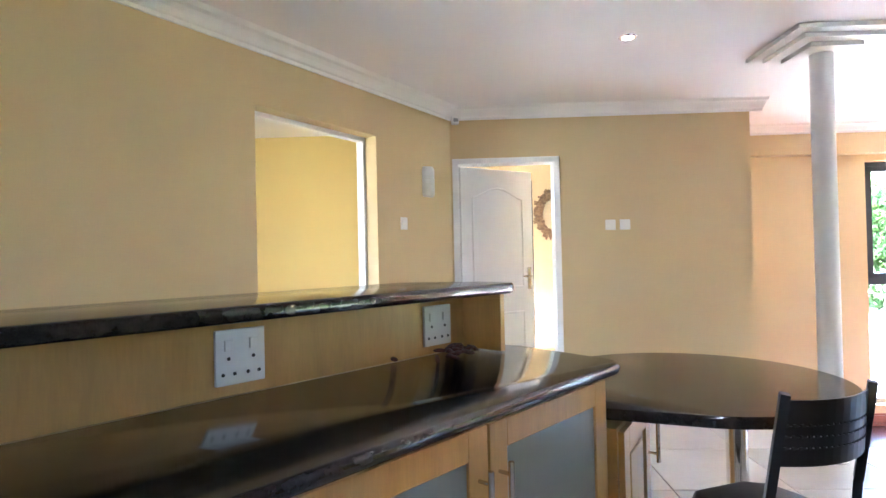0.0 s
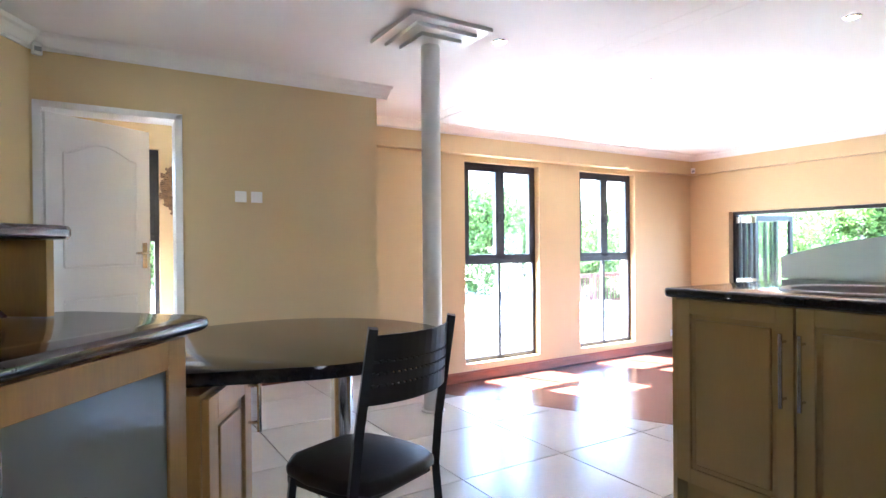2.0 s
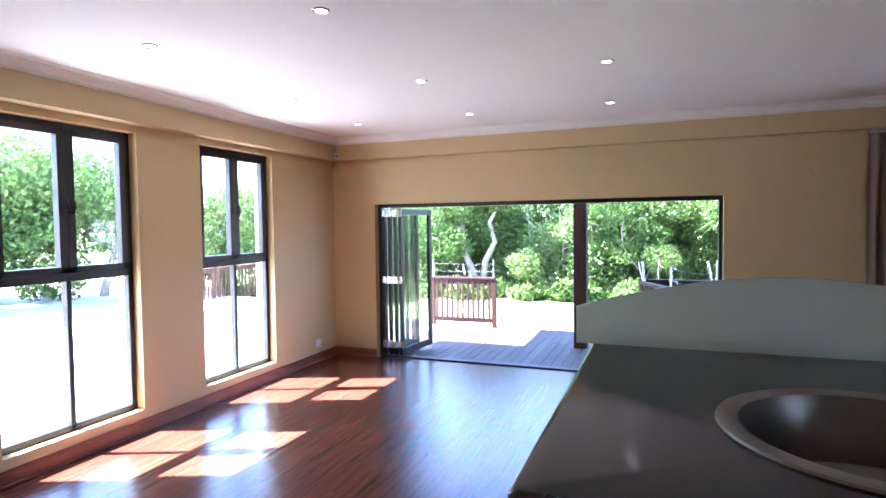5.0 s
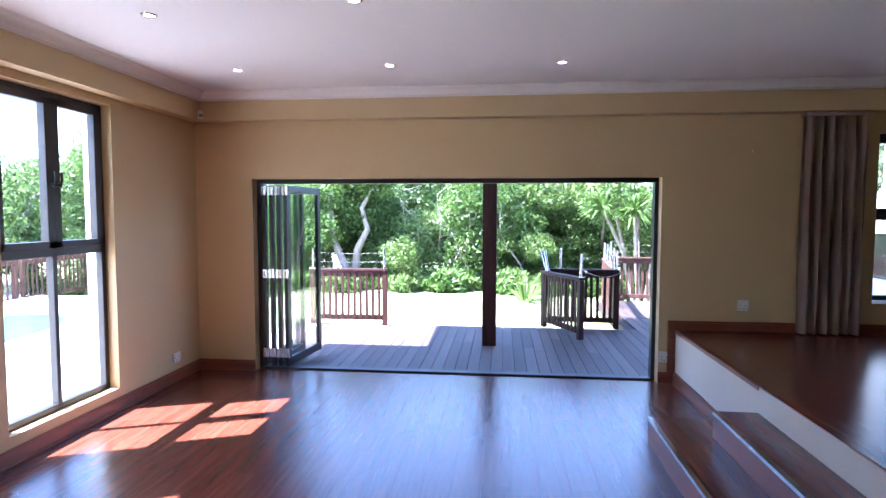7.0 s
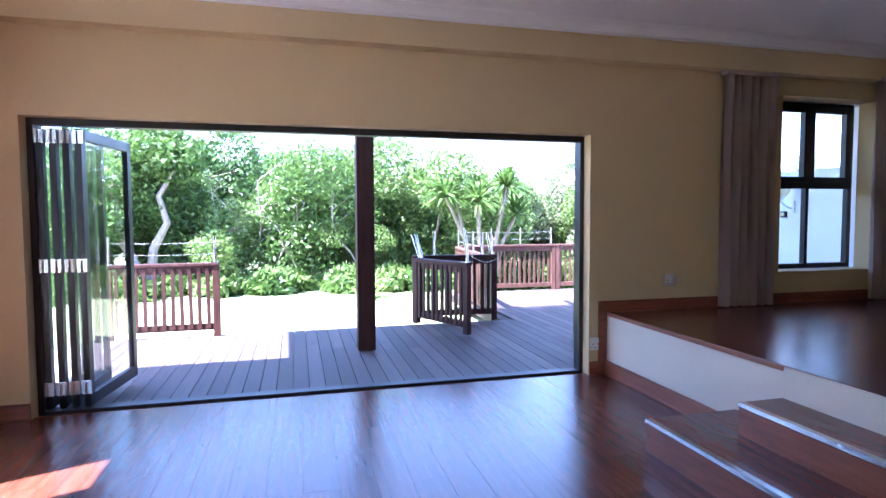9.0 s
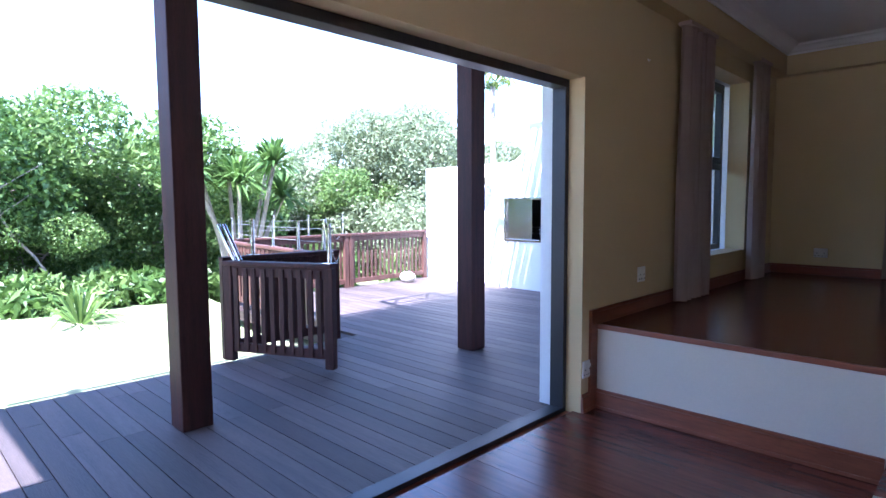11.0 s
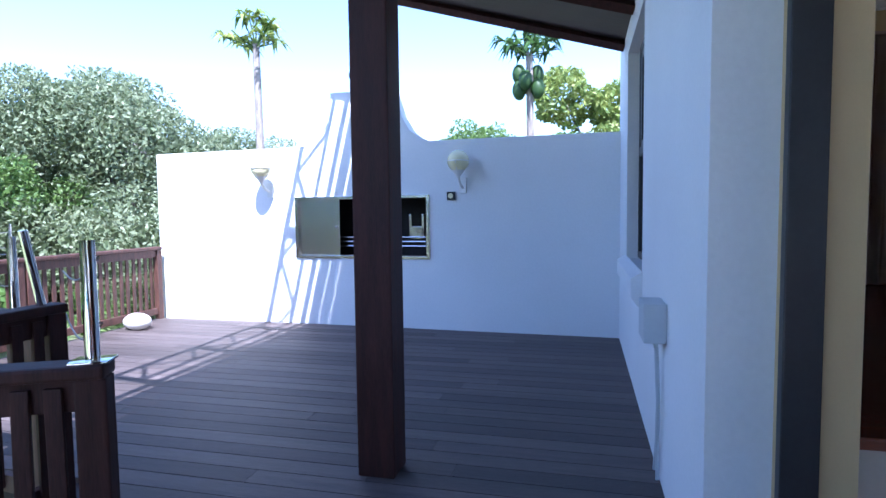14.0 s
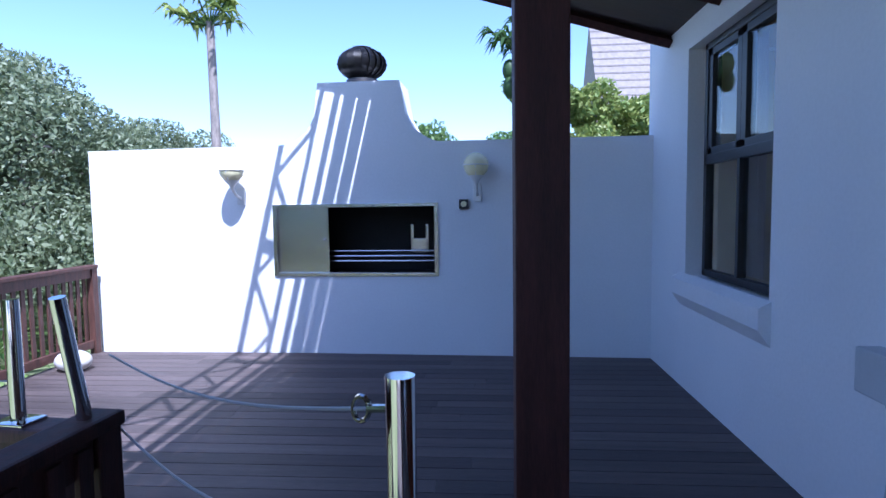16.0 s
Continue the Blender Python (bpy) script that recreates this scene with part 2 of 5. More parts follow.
def part(name, bm, mat, parent=None, label="", smooth=False):
    me = bpy.data.meshes.new(name)
    bm.normal_update()
    bm.to_mesh(me)
    bm.free()
    me.materials.append(mat)
    if smooth:
        for p in me.polygons:
            p.use_smooth = True
        try:
            me.set_sharp_from_angle(angle=0.7)
        except AttributeError:
            pass
    ob = new(name, me)
    if parent:
        ob.parent = parent
    if label:
        ob["label"] = label
    return ob


def thing(name, m, label, category, group=""):
    ob = new(name)
    ob.empty_display_size = 0.1
    ob.matrix_basis = m
    return tagged(ob, label, category, group)


def structure(name, bm, mat, label="", category=""):
    return tagged(part(name, bm, mat), label, category, kind="structure")


def frame_on(p, q):
    """A pose with x from p to q on plan, z up, y to the left."""
    return pose(p[0], p[1], 0, 0, 0, math.degrees(math.atan2(q[1] - p[1], q[0] - p[0])))


def wall(name, p, q, thick, z0, z1, holes, mat, label, extra=0.0):
    """A wall from p to q, its thickness to the left of that line, with holes (s0, s1, z0, z1)."""
    L = math.hypot(q[0] - p[0], q[1] - p[1]) + extra
    bm = B()
    xs = sorted({0.0, L, *[h[0] for h in holes], *[h[1] for h in holes]})
    for a, b in zip(xs, xs[1:]):
        zs, mid = [(z0, z1)], (a + b) / 2
        for h in holes:
            if h[0] <= mid <= h[1]:
                zs = [(u, v) for (c, d) in zs for u, v in ((c, min(d, h[2])), (max(c, h[3]), d)) if v - u > 1e-4]
        for u, v in zs:
            box(bm, a, b, 0, thick, u, v)
    bmesh.ops.remove_doubles(bm, verts=bm.verts, dist=1e-4)
    ob = structure(name, bm, mat, label, "wall")
    ob.matrix_basis = frame_on(p, q)
    return ob


K, CEIL = 0.55, 3.025      # kitchen floor and ceiling
XE, XO = 9.47, 9.85       # east wall, inner and outer face
YN = 5.83                 # north wall, inner face

# ---- walls, floors, ceiling ----
edge = [(3.34, 4.67), (3.27, 4.08), (3.46, 3.58), (3.80, 2.90), (4.15, 2.28), (4.42, 1.80), (4.44, 0.66)]
kitchen = [(-3.0, -3.3), (4.44, -3.3)] + edge[::-1] + [(0.86, 4.67), (-3.0, 4.67)]
bm = B()
extrude(bm, kitchen, 0.0, K - 0.012)
floor_k = structure("floor_kitchen", bm, GROUT, "cream tiled kitchen floor raised above the living room", "floor")
bm = B()
extrude(bm, [(3.34, 0.66), (XE + 0.2, 0.66), (XE + 0.2, YN), (3.34, YN)], -0.2, -0.022)
floor_l = structure("floor_living", bm, SKIRT, "glossy red-brown laminate plank floor of the living room", "floor")
bm = B()
box(bm, 4.44, XE, -3.3, 0.66, 0.02, K - 0.012)
floor_p = structure("floor_platform", bm, SKIRT, "raised red-brown plank floor above a white riser", "floor")
bm = B()
box(bm, 4.7, XE, 0.66, 0.672, -0.02, K - 0.004)
structure("wall_riser", bm, RISER, "cream painted riser of the raised floor", "wall")
bm = B()
box(bm, -3.0, XO - 0.19, -3.6, YN + 0.25, CEIL, CEIL + 0.12)
ceil = structure("ceiling", bm, WHITE, "smooth white plasterboard ceiling", "ceiling")
bm = B()
for x in (4.27, 4.45):
    box(bm, x, x + 0.008, 0.4, YN - 0.23, CEIL - 0.002, CEIL)
structure("trim_ceiling_strip", bm, WHITE, "thin raised joint strips on the ceiling", "trim")

W1, W2 = (5.05, 6.24), (6.98, 8.12)
ZB, ZT = 0.19, 2.67
wall("wall_north_inner", (3.2, YN), (XE + 0.19, YN), 0.14, -0.05, CEIL, [(W1[0] - 3.2, W1[1] - 3.2, ZB, ZT), (W2[0] - 3.2, W2[1] - 3.2, ZB, ZT)], TAN, "warm tan painted wall with two tall windows")
wall("wall_north_outer", (3.2, YN + 0.14), (XO, YN + 0.14), 0.13, -0.3, 3.3, [(W1[0] - 3.2, W1[1] - 3.2, ZB, ZT), (W2[0] - 3.2, W2[1] - 3.2, ZB, ZT)], PLASTER, "white plastered outside of the north wall")
SD = (0.84, 5.18, 2.12)
WE = (-2.36, -1.20, 0.86, 2.56)
wall("wall_east_inner", (XE + 0.19, -3.3), (XE + 0.19, YN), 0.19, -0.05, CEIL, [(SD[0] + 3.3, SD[1] + 3.3, -0.05, SD[2]), (WE[0] + 3.3, WE[1] + 3.3, WE[2], WE[3])], TAN, "warm tan painted wall with a wide folding-door opening")
wall("wall_east_outer", (XO, -3.5), (XO, YN + 0.14), 0.19, -0.3, 3.3, [(SD[0] - 0.09 + 3.5, SD[1] + 3.5, -0.3, SD[2] + 0.02), (WE[0] - 0.12 + 3.5, WE[1] + 0.03 + 3.5, WE[2] - 0.02, WE[3])], PLASTER, "white plastered outside of the house wall")
wall("wall_south", (4.44, -3.3), (XE, -3.3), -0.2, 0, CEIL, [], TAN, "tan painted wall behind the curtains")
# unseen opening added so that sky light reaches the worktop upstand
wall("wall_south_kitchen", (-3.0, -3.3), (4.44, -3.3), -0.2, 0, CEIL, [(4.4, 5.0, 1.9, 2.6)], TAN, "tan kitchen wall with an added opening out of view")
wall("wall_pier", (4.46, -3.3), (4.46, 0.56), -0.22, 0, CEIL, [], TAN, "tan painted wall pier beside the island")
# the opening is invented: it holds the fill lamp and admits sky light
wall("wall_west", (-3.0, -3.3), (-3.0, 7.4), 0.2, 0, CEIL, [(3.55, 4.85, 1.5, 2.7)], YELLOW, "passage wall with an added opening out of view")
wall("wall_north_kitchen", (0.86, 4.67), (3.34, 4.67), 0.15, 0, CEIL, [(0.015, 0.91, 0, 2.61)], TAN, "tan kitchen wall with a doorway")
wall("wall_return", (3.34, 4.82), (3.34, YN), 0.15, -0.05, CEIL, [], TAN, "tan wall return beside the window wall")
LW = ((-0.85, 1.74), (0.86, 4.67))
wall("wall_angled", LW[0], LW[1], 0.14, 0, CEIL, [(1.375, 2.41, 0, 2.65)], TAN, "angled tan wall with an open doorway")
wall("wall_kitchen_side", (-0.85, -3.3), (-0.85, 1.74), 0.15, 0, CEIL, [], TAN, "plain tan kitchen side wall")
# rooms beyond the two doorways
wall("wall_passage", (-3.0, 5.5), (0.1, 5.5), 0.1, 0, CEIL, [], YELLOW, "yellow painted passage wall")
wall("wall_bedroom_north", (0.1, 7.2), (3.2, 7.2), 0.15, 0, CEIL, [(1.05, 1.75, 0.75, 2.75)], TAN, "tan bedroom wall with a window")
wall("wall_bedroom_east", (3.2, YN), (3.2, 7.2), 0.15, 0, CEIL, [], TAN, "tan bedroom wall")
wall("wall_bedroom_west", (0.1, 5.2), (0.1, 7.2), -0.15, 0, CEIL, [], TAN, "tan bedroom wall")
bm = B()
box(bm, -3.0, 3.2, 4.82, 7.3, K - 0.1, K)
structure("floor_bedroom", bm, TILE, "pale bedroom floor", "floor")
bm = B()
box(bm, -3.0, 3.3, 6.08, 7.4, CEIL, CEIL + 0.12)
structure("ceiling_bedroom", bm, WHITE, "white bedroom ceiling", "ceiling")

# bulkheads below the ceiling
bm = B()
box(bm, 3.49, XE, YN - 0.13, YN, 2.735, CEIL)
structure("trim_bulkhead_north", bm, TAN, "tan boxed bulkhead under the ceiling", "bulkhead")
bm = B()
box(bm, XE - 0.13, XE, -3.3, YN - 0.13, 2.735, CEIL)
structure("trim_bulkhead_east", bm, TAN, "tan boxed bulkhead under the ceiling", "bulkhead")
bm = B()
box(bm, 4.7, XE - 0.13, -3.3, -3.17, 2.735, CEIL)
structure("trim_bulkhead_south", bm, TAN, "tan boxed bulkhead under the ceiling", "bulkhead")


def cornice(p, q, name, e0=0.0, e1=0.0):
    """Stepped plaster cornice to the right of the line p to q."""
    L = math.hypot(q[0] - p[0], q[1] - p[1])
    prof = [(0, 0), (0.012, 0), (0.016, 0.018), (0.035, 0.024), (0.06, 0.045), (0.085, 0.06), (0.115, 0.066), (0.135, 0.085), (0, 0.085)]
    bm = B()
    a = [bm.verts.new((-e0, -y, CEIL - 0.085 + z)) for y, z in prof]
    b = [bm.verts.new((L + e1, -y, CEIL - 0.085 + z)) for y, z in prof]
    bm.faces.new(a)
    bm.faces.new(b[::-1])
    for k in range(len(prof)):
        j = (k + 1) % len(prof)
        bm.faces.new((a[j], a[k], b[k], b[j]))
    ob = structure(name, bm, TRIM, "white stepped plaster cornice", "cornice")
    ob.matrix_basis = frame_on(p, q)


cornice((3.44, YN - 0.13), (XE - 0.13, YN - 0.13), "trim_cornice_north")
cornice((XE - 0.13, YN - 0.13), (XE - 0.13, -3.17), "trim_cornice_east")
cornice((XE - 0.13, -3.17), (4.7, -3.17), "trim_cornice_south")
cornice((0.86, 4.67), (3.34, 4.67), "trim_cornice_kitchen", 0, 0.1)
cornice((3.34, 4.77), (3.34, 5.7), "trim_cornice_return")
cornice(LW[0], LW[1], "trim_cornice_angled")


def skirting(p, q, z, h, name, mat=SKIRT):
    L = math.hypot(q[0] - p[0], q[1] - p[1])
    bm = B()
    box(bm, 0, L, -0.018, 0, z, z + h - 0.02)
    box(bm, 0, L, -0.012, 0, z + h - 0.02, z + h, 0.003)
    box(bm, 0, L, -0.026, -0.018, z, z + 0.02, 0.004)
    ob = structure(name, bm, mat, "red-brown wooden skirting board", "skirting")
    ob.matrix_basis = frame_on(p, q)


skirting((3.36, YN), (XE, YN), -0.01, 0.12, "baseboard_north")
skirting((XE, YN), (XE, SD[1]), -0.01, 0.12, "baseboard_east")
skirting((XE, SD[0]), (XE, 0.70), -0.01, 0.12, "baseboard_east_short")
skirting((XE, 0.672), (7.93, 0.672), -0.01, 0.13, "baseboard_riser")
skirting((XE, 0.72), (XE, -3.3), K, 0.1, "baseboard_platform_east")
skirting((XE, -3.3), (4.7, -3.3), K, 0.1, "baseboard_platform_south")
skirting((1.8, 4.67), (3.34, 4.67), K, 0.12, "baseboard_kitchen")
skirting((3.34, 4.67), (3.34, YN), -0.01, 0.12, "baseboard_return")
bm = B()
box(bm, XE - 0.02, XE + 0.004, 0.66, 0.75, 0, K + 0.1)
structure("trim_platform_post", bm, SKIRT, "dark wooden upright at the end of the riser", "trim")
bm = B()
box(bm, 7.55, XE - 0.02, 0.655, 0.68, K - 0.03, K + 0.002, 0.004)
structure("trim_platform_nosing", bm, SKIRT, "dark wooden nosing of the raised floor", "trim")



# ---- windows and doors ----
def bar(bm, x0, x1, z0, z1, y0=-0.03, y1=0.03):
    box(bm, x0, x1, y0, y1, z0, z1, 0.004)


def pane(name, w, h, parent, x=0, z=0, mat=GLASS):
    bm = B()
    box(bm, x, x + w, -0.003, 0.003, z, z + h)
    ob = part(name, bm, mat, parent)
    ob.visible_shadow = False
    return ob


def casement_window(name, w, h, trans, m, cat="window", handles=True):
    t = thing(name, m, "tall dark bronze aluminium window with two casements over fixed panes", cat)
    t["kind"] = "structure"
    bm = B()
    for a in ((0, 0.05, 0, h), (w - 0.05, w, 0, h), (0, w, 0, 0.05), (0, w, h - 0.05, h), (0, w, trans - 0.035, trans + 0.035), (w / 2 - 0.02, w / 2 + 0.02, 0, trans)):
        bar(bm, *a)
    part("window_frame", bm, BRONZE, t)
    for s in (0, 1):
        x0 = 0.045 if s == 0 else w / 2
        x1 = w / 2 if s == 0 else w - 0.045
        bm = B()
        for a in ((x0, x0 + 0.068, trans + 0.03, h - 0.045), (x1 - 0.068, x1, trans + 0.03, h - 0.045), (x0, x1, trans + 0.03, trans + 0.085), (x0, x1, h - 0.1, h - 0.045)):
            bar(bm, *a, -0.045, 0.02)
        c = part("casement", bm, BRONZE, t)
        pane("pane", x1 - x0 - 0.1, h - trans - 0.17, c, x0 + 0.05, trans + 0.08)
        if handles:
            bm = B()
            hx = x1 - 0.03 if s == 0 else x0 + 0.03
            cyl(bm, (hx, -0.045, trans + 0.52), (hx, -0.075, trans + 0.52), 0.012, 10)
            tube(bm, [(hx, -0.075, trans + 0.50), (hx + 0.012, -0.08, trans + 0.56), (hx, -0.085, trans + 0.62)], 0.010)
            part("window_handle", bm, BLACKM, c)
        xa, xb = (0.05, w / 2 - 0.02) if s == 0 else (w / 2 + 0.02, w - 0.05)
        pane("fixed_pane", xb - xa, trans - 0.08, t, xa, 0.045)
    return t


casement_window("window_1", W1[1] - W1[0], ZT - ZB, 1.25, pose(W1[0], 5.95, ZB))
casement_window("window_2", W2[1] - W2[0], ZT - ZB, 1.25, pose(W2[0], 5.95, ZB))
casement_window("window_3", WE[1] - WE[0], WE[3] - WE[2], 0.86, pose(XE + 0.27, WE[1], WE[2], 0, 0, -90), handles=False)
casement_window("window_4", 0.7, 2.0, 1.0, pose(1.15, 7.3, 0.75), handles=False)
for n, (a, b) in enumerate((W1, W2)):
    bm = B()
    box(bm, a - 0.05, b + 0.05, YN + 0.25, YN + 0.34, ZB - 0.06, ZB + 0.01, 0.01)
    structure(f"trim_outer_sill_{n + 1}", bm, PLASTER, "white plaster outer sill", "sill")
bm = B()
a = [(XO, 0.86), (XO + 0.07, 0.82), (XO + 0.07, 0.70), (XO, 0.60)]
lo = [bm.verts.new((x, WE[0] - 0.22, z)) for x, z in a]
hi = [bm.verts.new((x, WE[1] + 0.06, z)) for x, z in a]
bm.faces.new(lo)
bm.faces.new(hi[::-1])
for k in range(4):
    bm.faces.new((lo[(k + 1) % 4], lo[k], hi[k], hi[(k + 1) % 4]))
structure("trim_sill_east", bm, PLASTER, "rounded white plaster sill under the window", "sill")

# folding doors
bm = B()
box(bm, 9.58, 9.68, SD[0], SD[1], SD[2] - 0.05, SD[2], 0.004)
box(bm, 9.58, 9.68, SD[0], SD[0] + 0.04, 0, SD[2] - 0.05, 0.004)
box(bm, 9.58, 9.68, SD[1] - 0.04, SD[1], 0, SD[2] - 0.05, 0.004)
box(bm, 9.58, 9.68, SD[0], SD[1], -0.045, 0.006, 0.004)
structure("door_1", bm, BRONZE, "dark bronze aluminium folding-door frame, open", "door frame")
for k, (y, ang, ln) in enumerate(((5.115, 0.6, 0.80), (5.03, -0.6, 0.80), (4.945, 0.6, 0.80), (4.865, -7.0, 0.86))):
    t = thing("folding_door_leaf", pose(9.60, y, 0.015, 0, 0, ang), "dark bronze framed glass folding leaf, folded open", "door", "folding door leaves")
    bm = B()
    for a in ((0, 0.07, 0, 2.04), (ln - 0.07, ln, 0, 2.04), (0, ln, 0, 0.09), (0, ln, 1.96, 2.04)):
        bar(bm, *a, -0.022, 0.022)
    part("leaf_frame", bm, BRONZE, t)
    pane("pane", ln - 0.12, 1.9, t, 0.06, 0.08)
    for z in (0.1, 1.0, 1.93):
        bm = B()
        box(bm, -0.012, 0.0, -0.036, 0.036, z, z + 0.10, 0.003)
        cyl(bm, (-0.012, 0, z), (-0.012, 0, z + 0.09), 0.008, 8)
        part("hinge", bm, STEEL, t, "bright steel hinge")

# panel door to the bedroom, ajar
bm = B()
for a in ((0.875, 0.925, K, 2.61), (1.72, 1.77, K, 2.61), (0.875, 1.77, 2.57, 2.615)):
    box(bm, a[0], a[1], 4.655, 4.83, a[2], a[3], 0.004)
structure("door_2", bm, TRIM, "white painted wooden door frame", "door frame")
t = thing("panel_door", pose(0.93, 4.75, K + 0.01, 0, 0, 35), "white moulded two-panel interior door standing ajar", "door")
bm = B()
box(bm, 0, 0.80, -0.018, 0.018, 0, 2.0, 0.004)
part("door_leaf", bm, TRIM, t)
bm = B()
arch = [(0.12 + 0.56 * k / 16, 1.74 + 0.09 * math.sin(math.pi * k / 16) ** 1.5) for k in range(17)]
loop = [(0.12, 0.95)] + arch + [(0.68, 0.95), (0.12, 0.95)]
tube(bm, [(x, -0.02, z) for x, z in loop], 0.009, 6)
tube(bm, [(0.12, -0.02, 0.2), (0.12, -0.02, 0.72), (0.68, -0.02, 0.72), (0.68, -0.02, 0.2), (0.12, -0.02, 0.2)], 0.009, 6)
part("moulding", bm, TRIM, t)
bm = B()
box(bm, 0.725, 0.765, -0.028, -0.018, 0.92, 1.12, 0.003)
tube(bm, [(0.745, -0.02, 1.04), (0.745, -0.06, 1.04), (0.64, -0.065, 1.04)], 0.009)
part("door_handle", bm, STEEL, t, "satin steel lever handle")
# lining of the angled doorway
LWM = frame_on(*LW)
bm = B()
for a in ((1.375, 1.40, 2.64), (2.385, 2.41, 2.64)):
    box(bm, a[0], a[1], 0.10, 0.16, K, a[2], 0.003)
box(bm, 1.375, 2.41, 0.10, 0.16, 2.62, 2.65, 0.003)
structure("trim_doorway_lining", bm, TRIM, "white doorway lining", "door frame").matrix_basis = LWM

# ---- kitchen ----
CU = pose(1.06, 1.26, 0, 0, 0, 50)      # run of the peninsula: x along it, y to its back


def slab(bm, pts, z0, z1, r=0.02):
    extrude(bm, pts, z0, z1)
    e = [e for e in bm.edges if abs(e.verts[0].co.z - e.verts[1].co.z) < 1e-5]
    bmesh.ops.bevel(bm, geom=e, offset=r * 0.7, segments=4, affect="EDGES", profile=0.5)
    return bm


t = thing("peninsula_worktop", CU, "polished black granite worktop with bullnose edge", "worktop")
bm = B()
slab(bm, [(-2.6, 0), (0.60, 0), (0.645, 0.015), (0.66, 0.06), (0.73, 0.42), (0.72, 0.48), (0.68, 0.62), (-2.6, 0.62)], 1.415, 1.45)
part("slab", bm, GRANITE, t, smooth=True)
t = thing("raised_breakfast_ledge", CU, "raised black granite ledge on a maple upstand", "counter")
bm = B()
slab(bm, [(-2.6, 0.42), (0.62, 0.42), (0.655, 0.435), (0.67, 0.48), (0.66, 0.6), (0.5, 0.88), (-2.6, 0.92)], 1.66, 1.70)
part("ledge_slab", bm, GRANITE, t, smooth=True)
bm = B()
box(bm, -2.6, 0.60, 0.62, 0.66, 1.45, 1.66)
part("upstand", bm, MAPLE, t)
bm = B()
box(bm, 0.575, 0.60, 0.44, 0.62, 1.451, 1.659, 0.002)
part("end_panel", bm, MAPLE, t)
bm = B()
box(bm, -2.6, 0.60, 0.625, 0.70, K, 1.44)
part("back_panel", bm, MAPLE, t)


def door_frame_panel(bm, w, h, st=0.07, th=0.02):
    for a in ((0, st, 0, h), (w - st, w, 0, h), (st, w - st, 0, st), (st, w - st, h - st, h)):
        box(bm, a[0], a[1], -th, 0, a[2], a[3], 0.003)


def bar_handle(parent, x, z0, z1, y=-0.02):
    bm = B()
    cyl(bm, (x, y - 0.035, z0), (x, y - 0.035, z1), 0.0075, 12)
    for z in (z0 + 0.03, z1 - 0.03):
        cyl(bm, (x, y, z), (x, y - 0.035, z), 0.005, 8)
    part("handle", bm, STEEL, parent, "steel bar handle", True)


for k in range(4):
    s0 = -0.05 - 0.6 * (k - 1) - 0.6
    t = thing("glass_front_cabinet", CU @ pose(s0, 0.04, K), "honey maple base cabinet with frosted glass door", "cabinet", "peninsula cabinets")
    bm = B()
    for a in ((0, 0.018, 0.0, 0.58, 0.1, 0.862), (0.582, 0.6, 0.0, 0.58, 0.1, 0.862), (0.018, 0.582, 0.56, 0.58, 0.1, 0.862), (0.018, 0.582, 0, 0.56, 0.1, 0.118), (0.018, 0.582, 0, 0.56, 0.844, 0.862), (0.018, 0.582, 0.02, 0.56, 0.47, 0.488)):
        box(bm, *a)
    box(bm, 0, 0.6, 0.06, 0.08, 0, 0.1)
    part("body", bm, MAPLE, t)
    bm = B()
    door_frame_panel(bm, 0.592, 0.75)
    d = part("door", bm, MAPLE, t)
    d.location = (0.004, -0.002, 0.108)
    bm = B()
    box(bm, 0.06, 0.532, -0.012, -0.007, 0.06, 0.69)
    part("glass_panel", bm, FROST, d, "frosted glass panel")
    bar_handle(d, 0.557 if k % 2 else 0.035, 0.44, 0.66)
t = thing("end_cabinet", frame_on((1.43, 1.70), (1.62, 2.05)) @ pose(0, 0, K), "honey maple end cabinet with raised panel door under the table", "cabinet")
bm = B()
box(bm, 0, 0.40, 0.0, 0.42, 0.1, 0.70, 0.003)
box(bm, 0, 0.40, 0.05, 0.40, 0.0, 0.1)
part("body", bm, MAPLE, t)
bm = B()
door_frame_panel(bm, 0.39, 0.58)
d = part("door", bm, MAPLE, t)
d.location = (0.005, -0.002, 0.11)
bm = B()
box(bm, 0.07, 0.32, -0.008, 0, 0.07, 0.51)
box(bm, 0.10, 0.29, -0.016, -0.008, 0.10, 0.48, 0.007)
part("raised_panel", bm, MAPLE, d)
bar_handle(d, 0.355, 0.38, 0.56)

t = thing("round_table", pose(1.85, 2.2, 0), "round-ended polished black granite table on a chrome leg", "table")
bm = B()
pts = [(0.56 * math.cos(radians(a)), 0.56 * math.sin(radians(a))) for a in range(-104, 141, 8)] + [(-0.62, 0.16), (-0.48, -0.44)]
slab(bm, pts, 1.262, 1.30)
part("tabletop", bm, GRANITE, t, smooth=True)
bm = B()
cyl(bm, (0.1, -0.17, K + 0.012), (0.1, -0.17, 1.262), 0.038, 24)
part("leg", bm, CHROME, t, "chrome table leg", True)
bm = B()
lathe(bm, [(0.0, 0.012), (0.075, 0.012), (0.08, 0.0), (0.0, 0.0)], 24, (0.1, -0.17, K))
part("foot_plate", bm, CHROME, t)

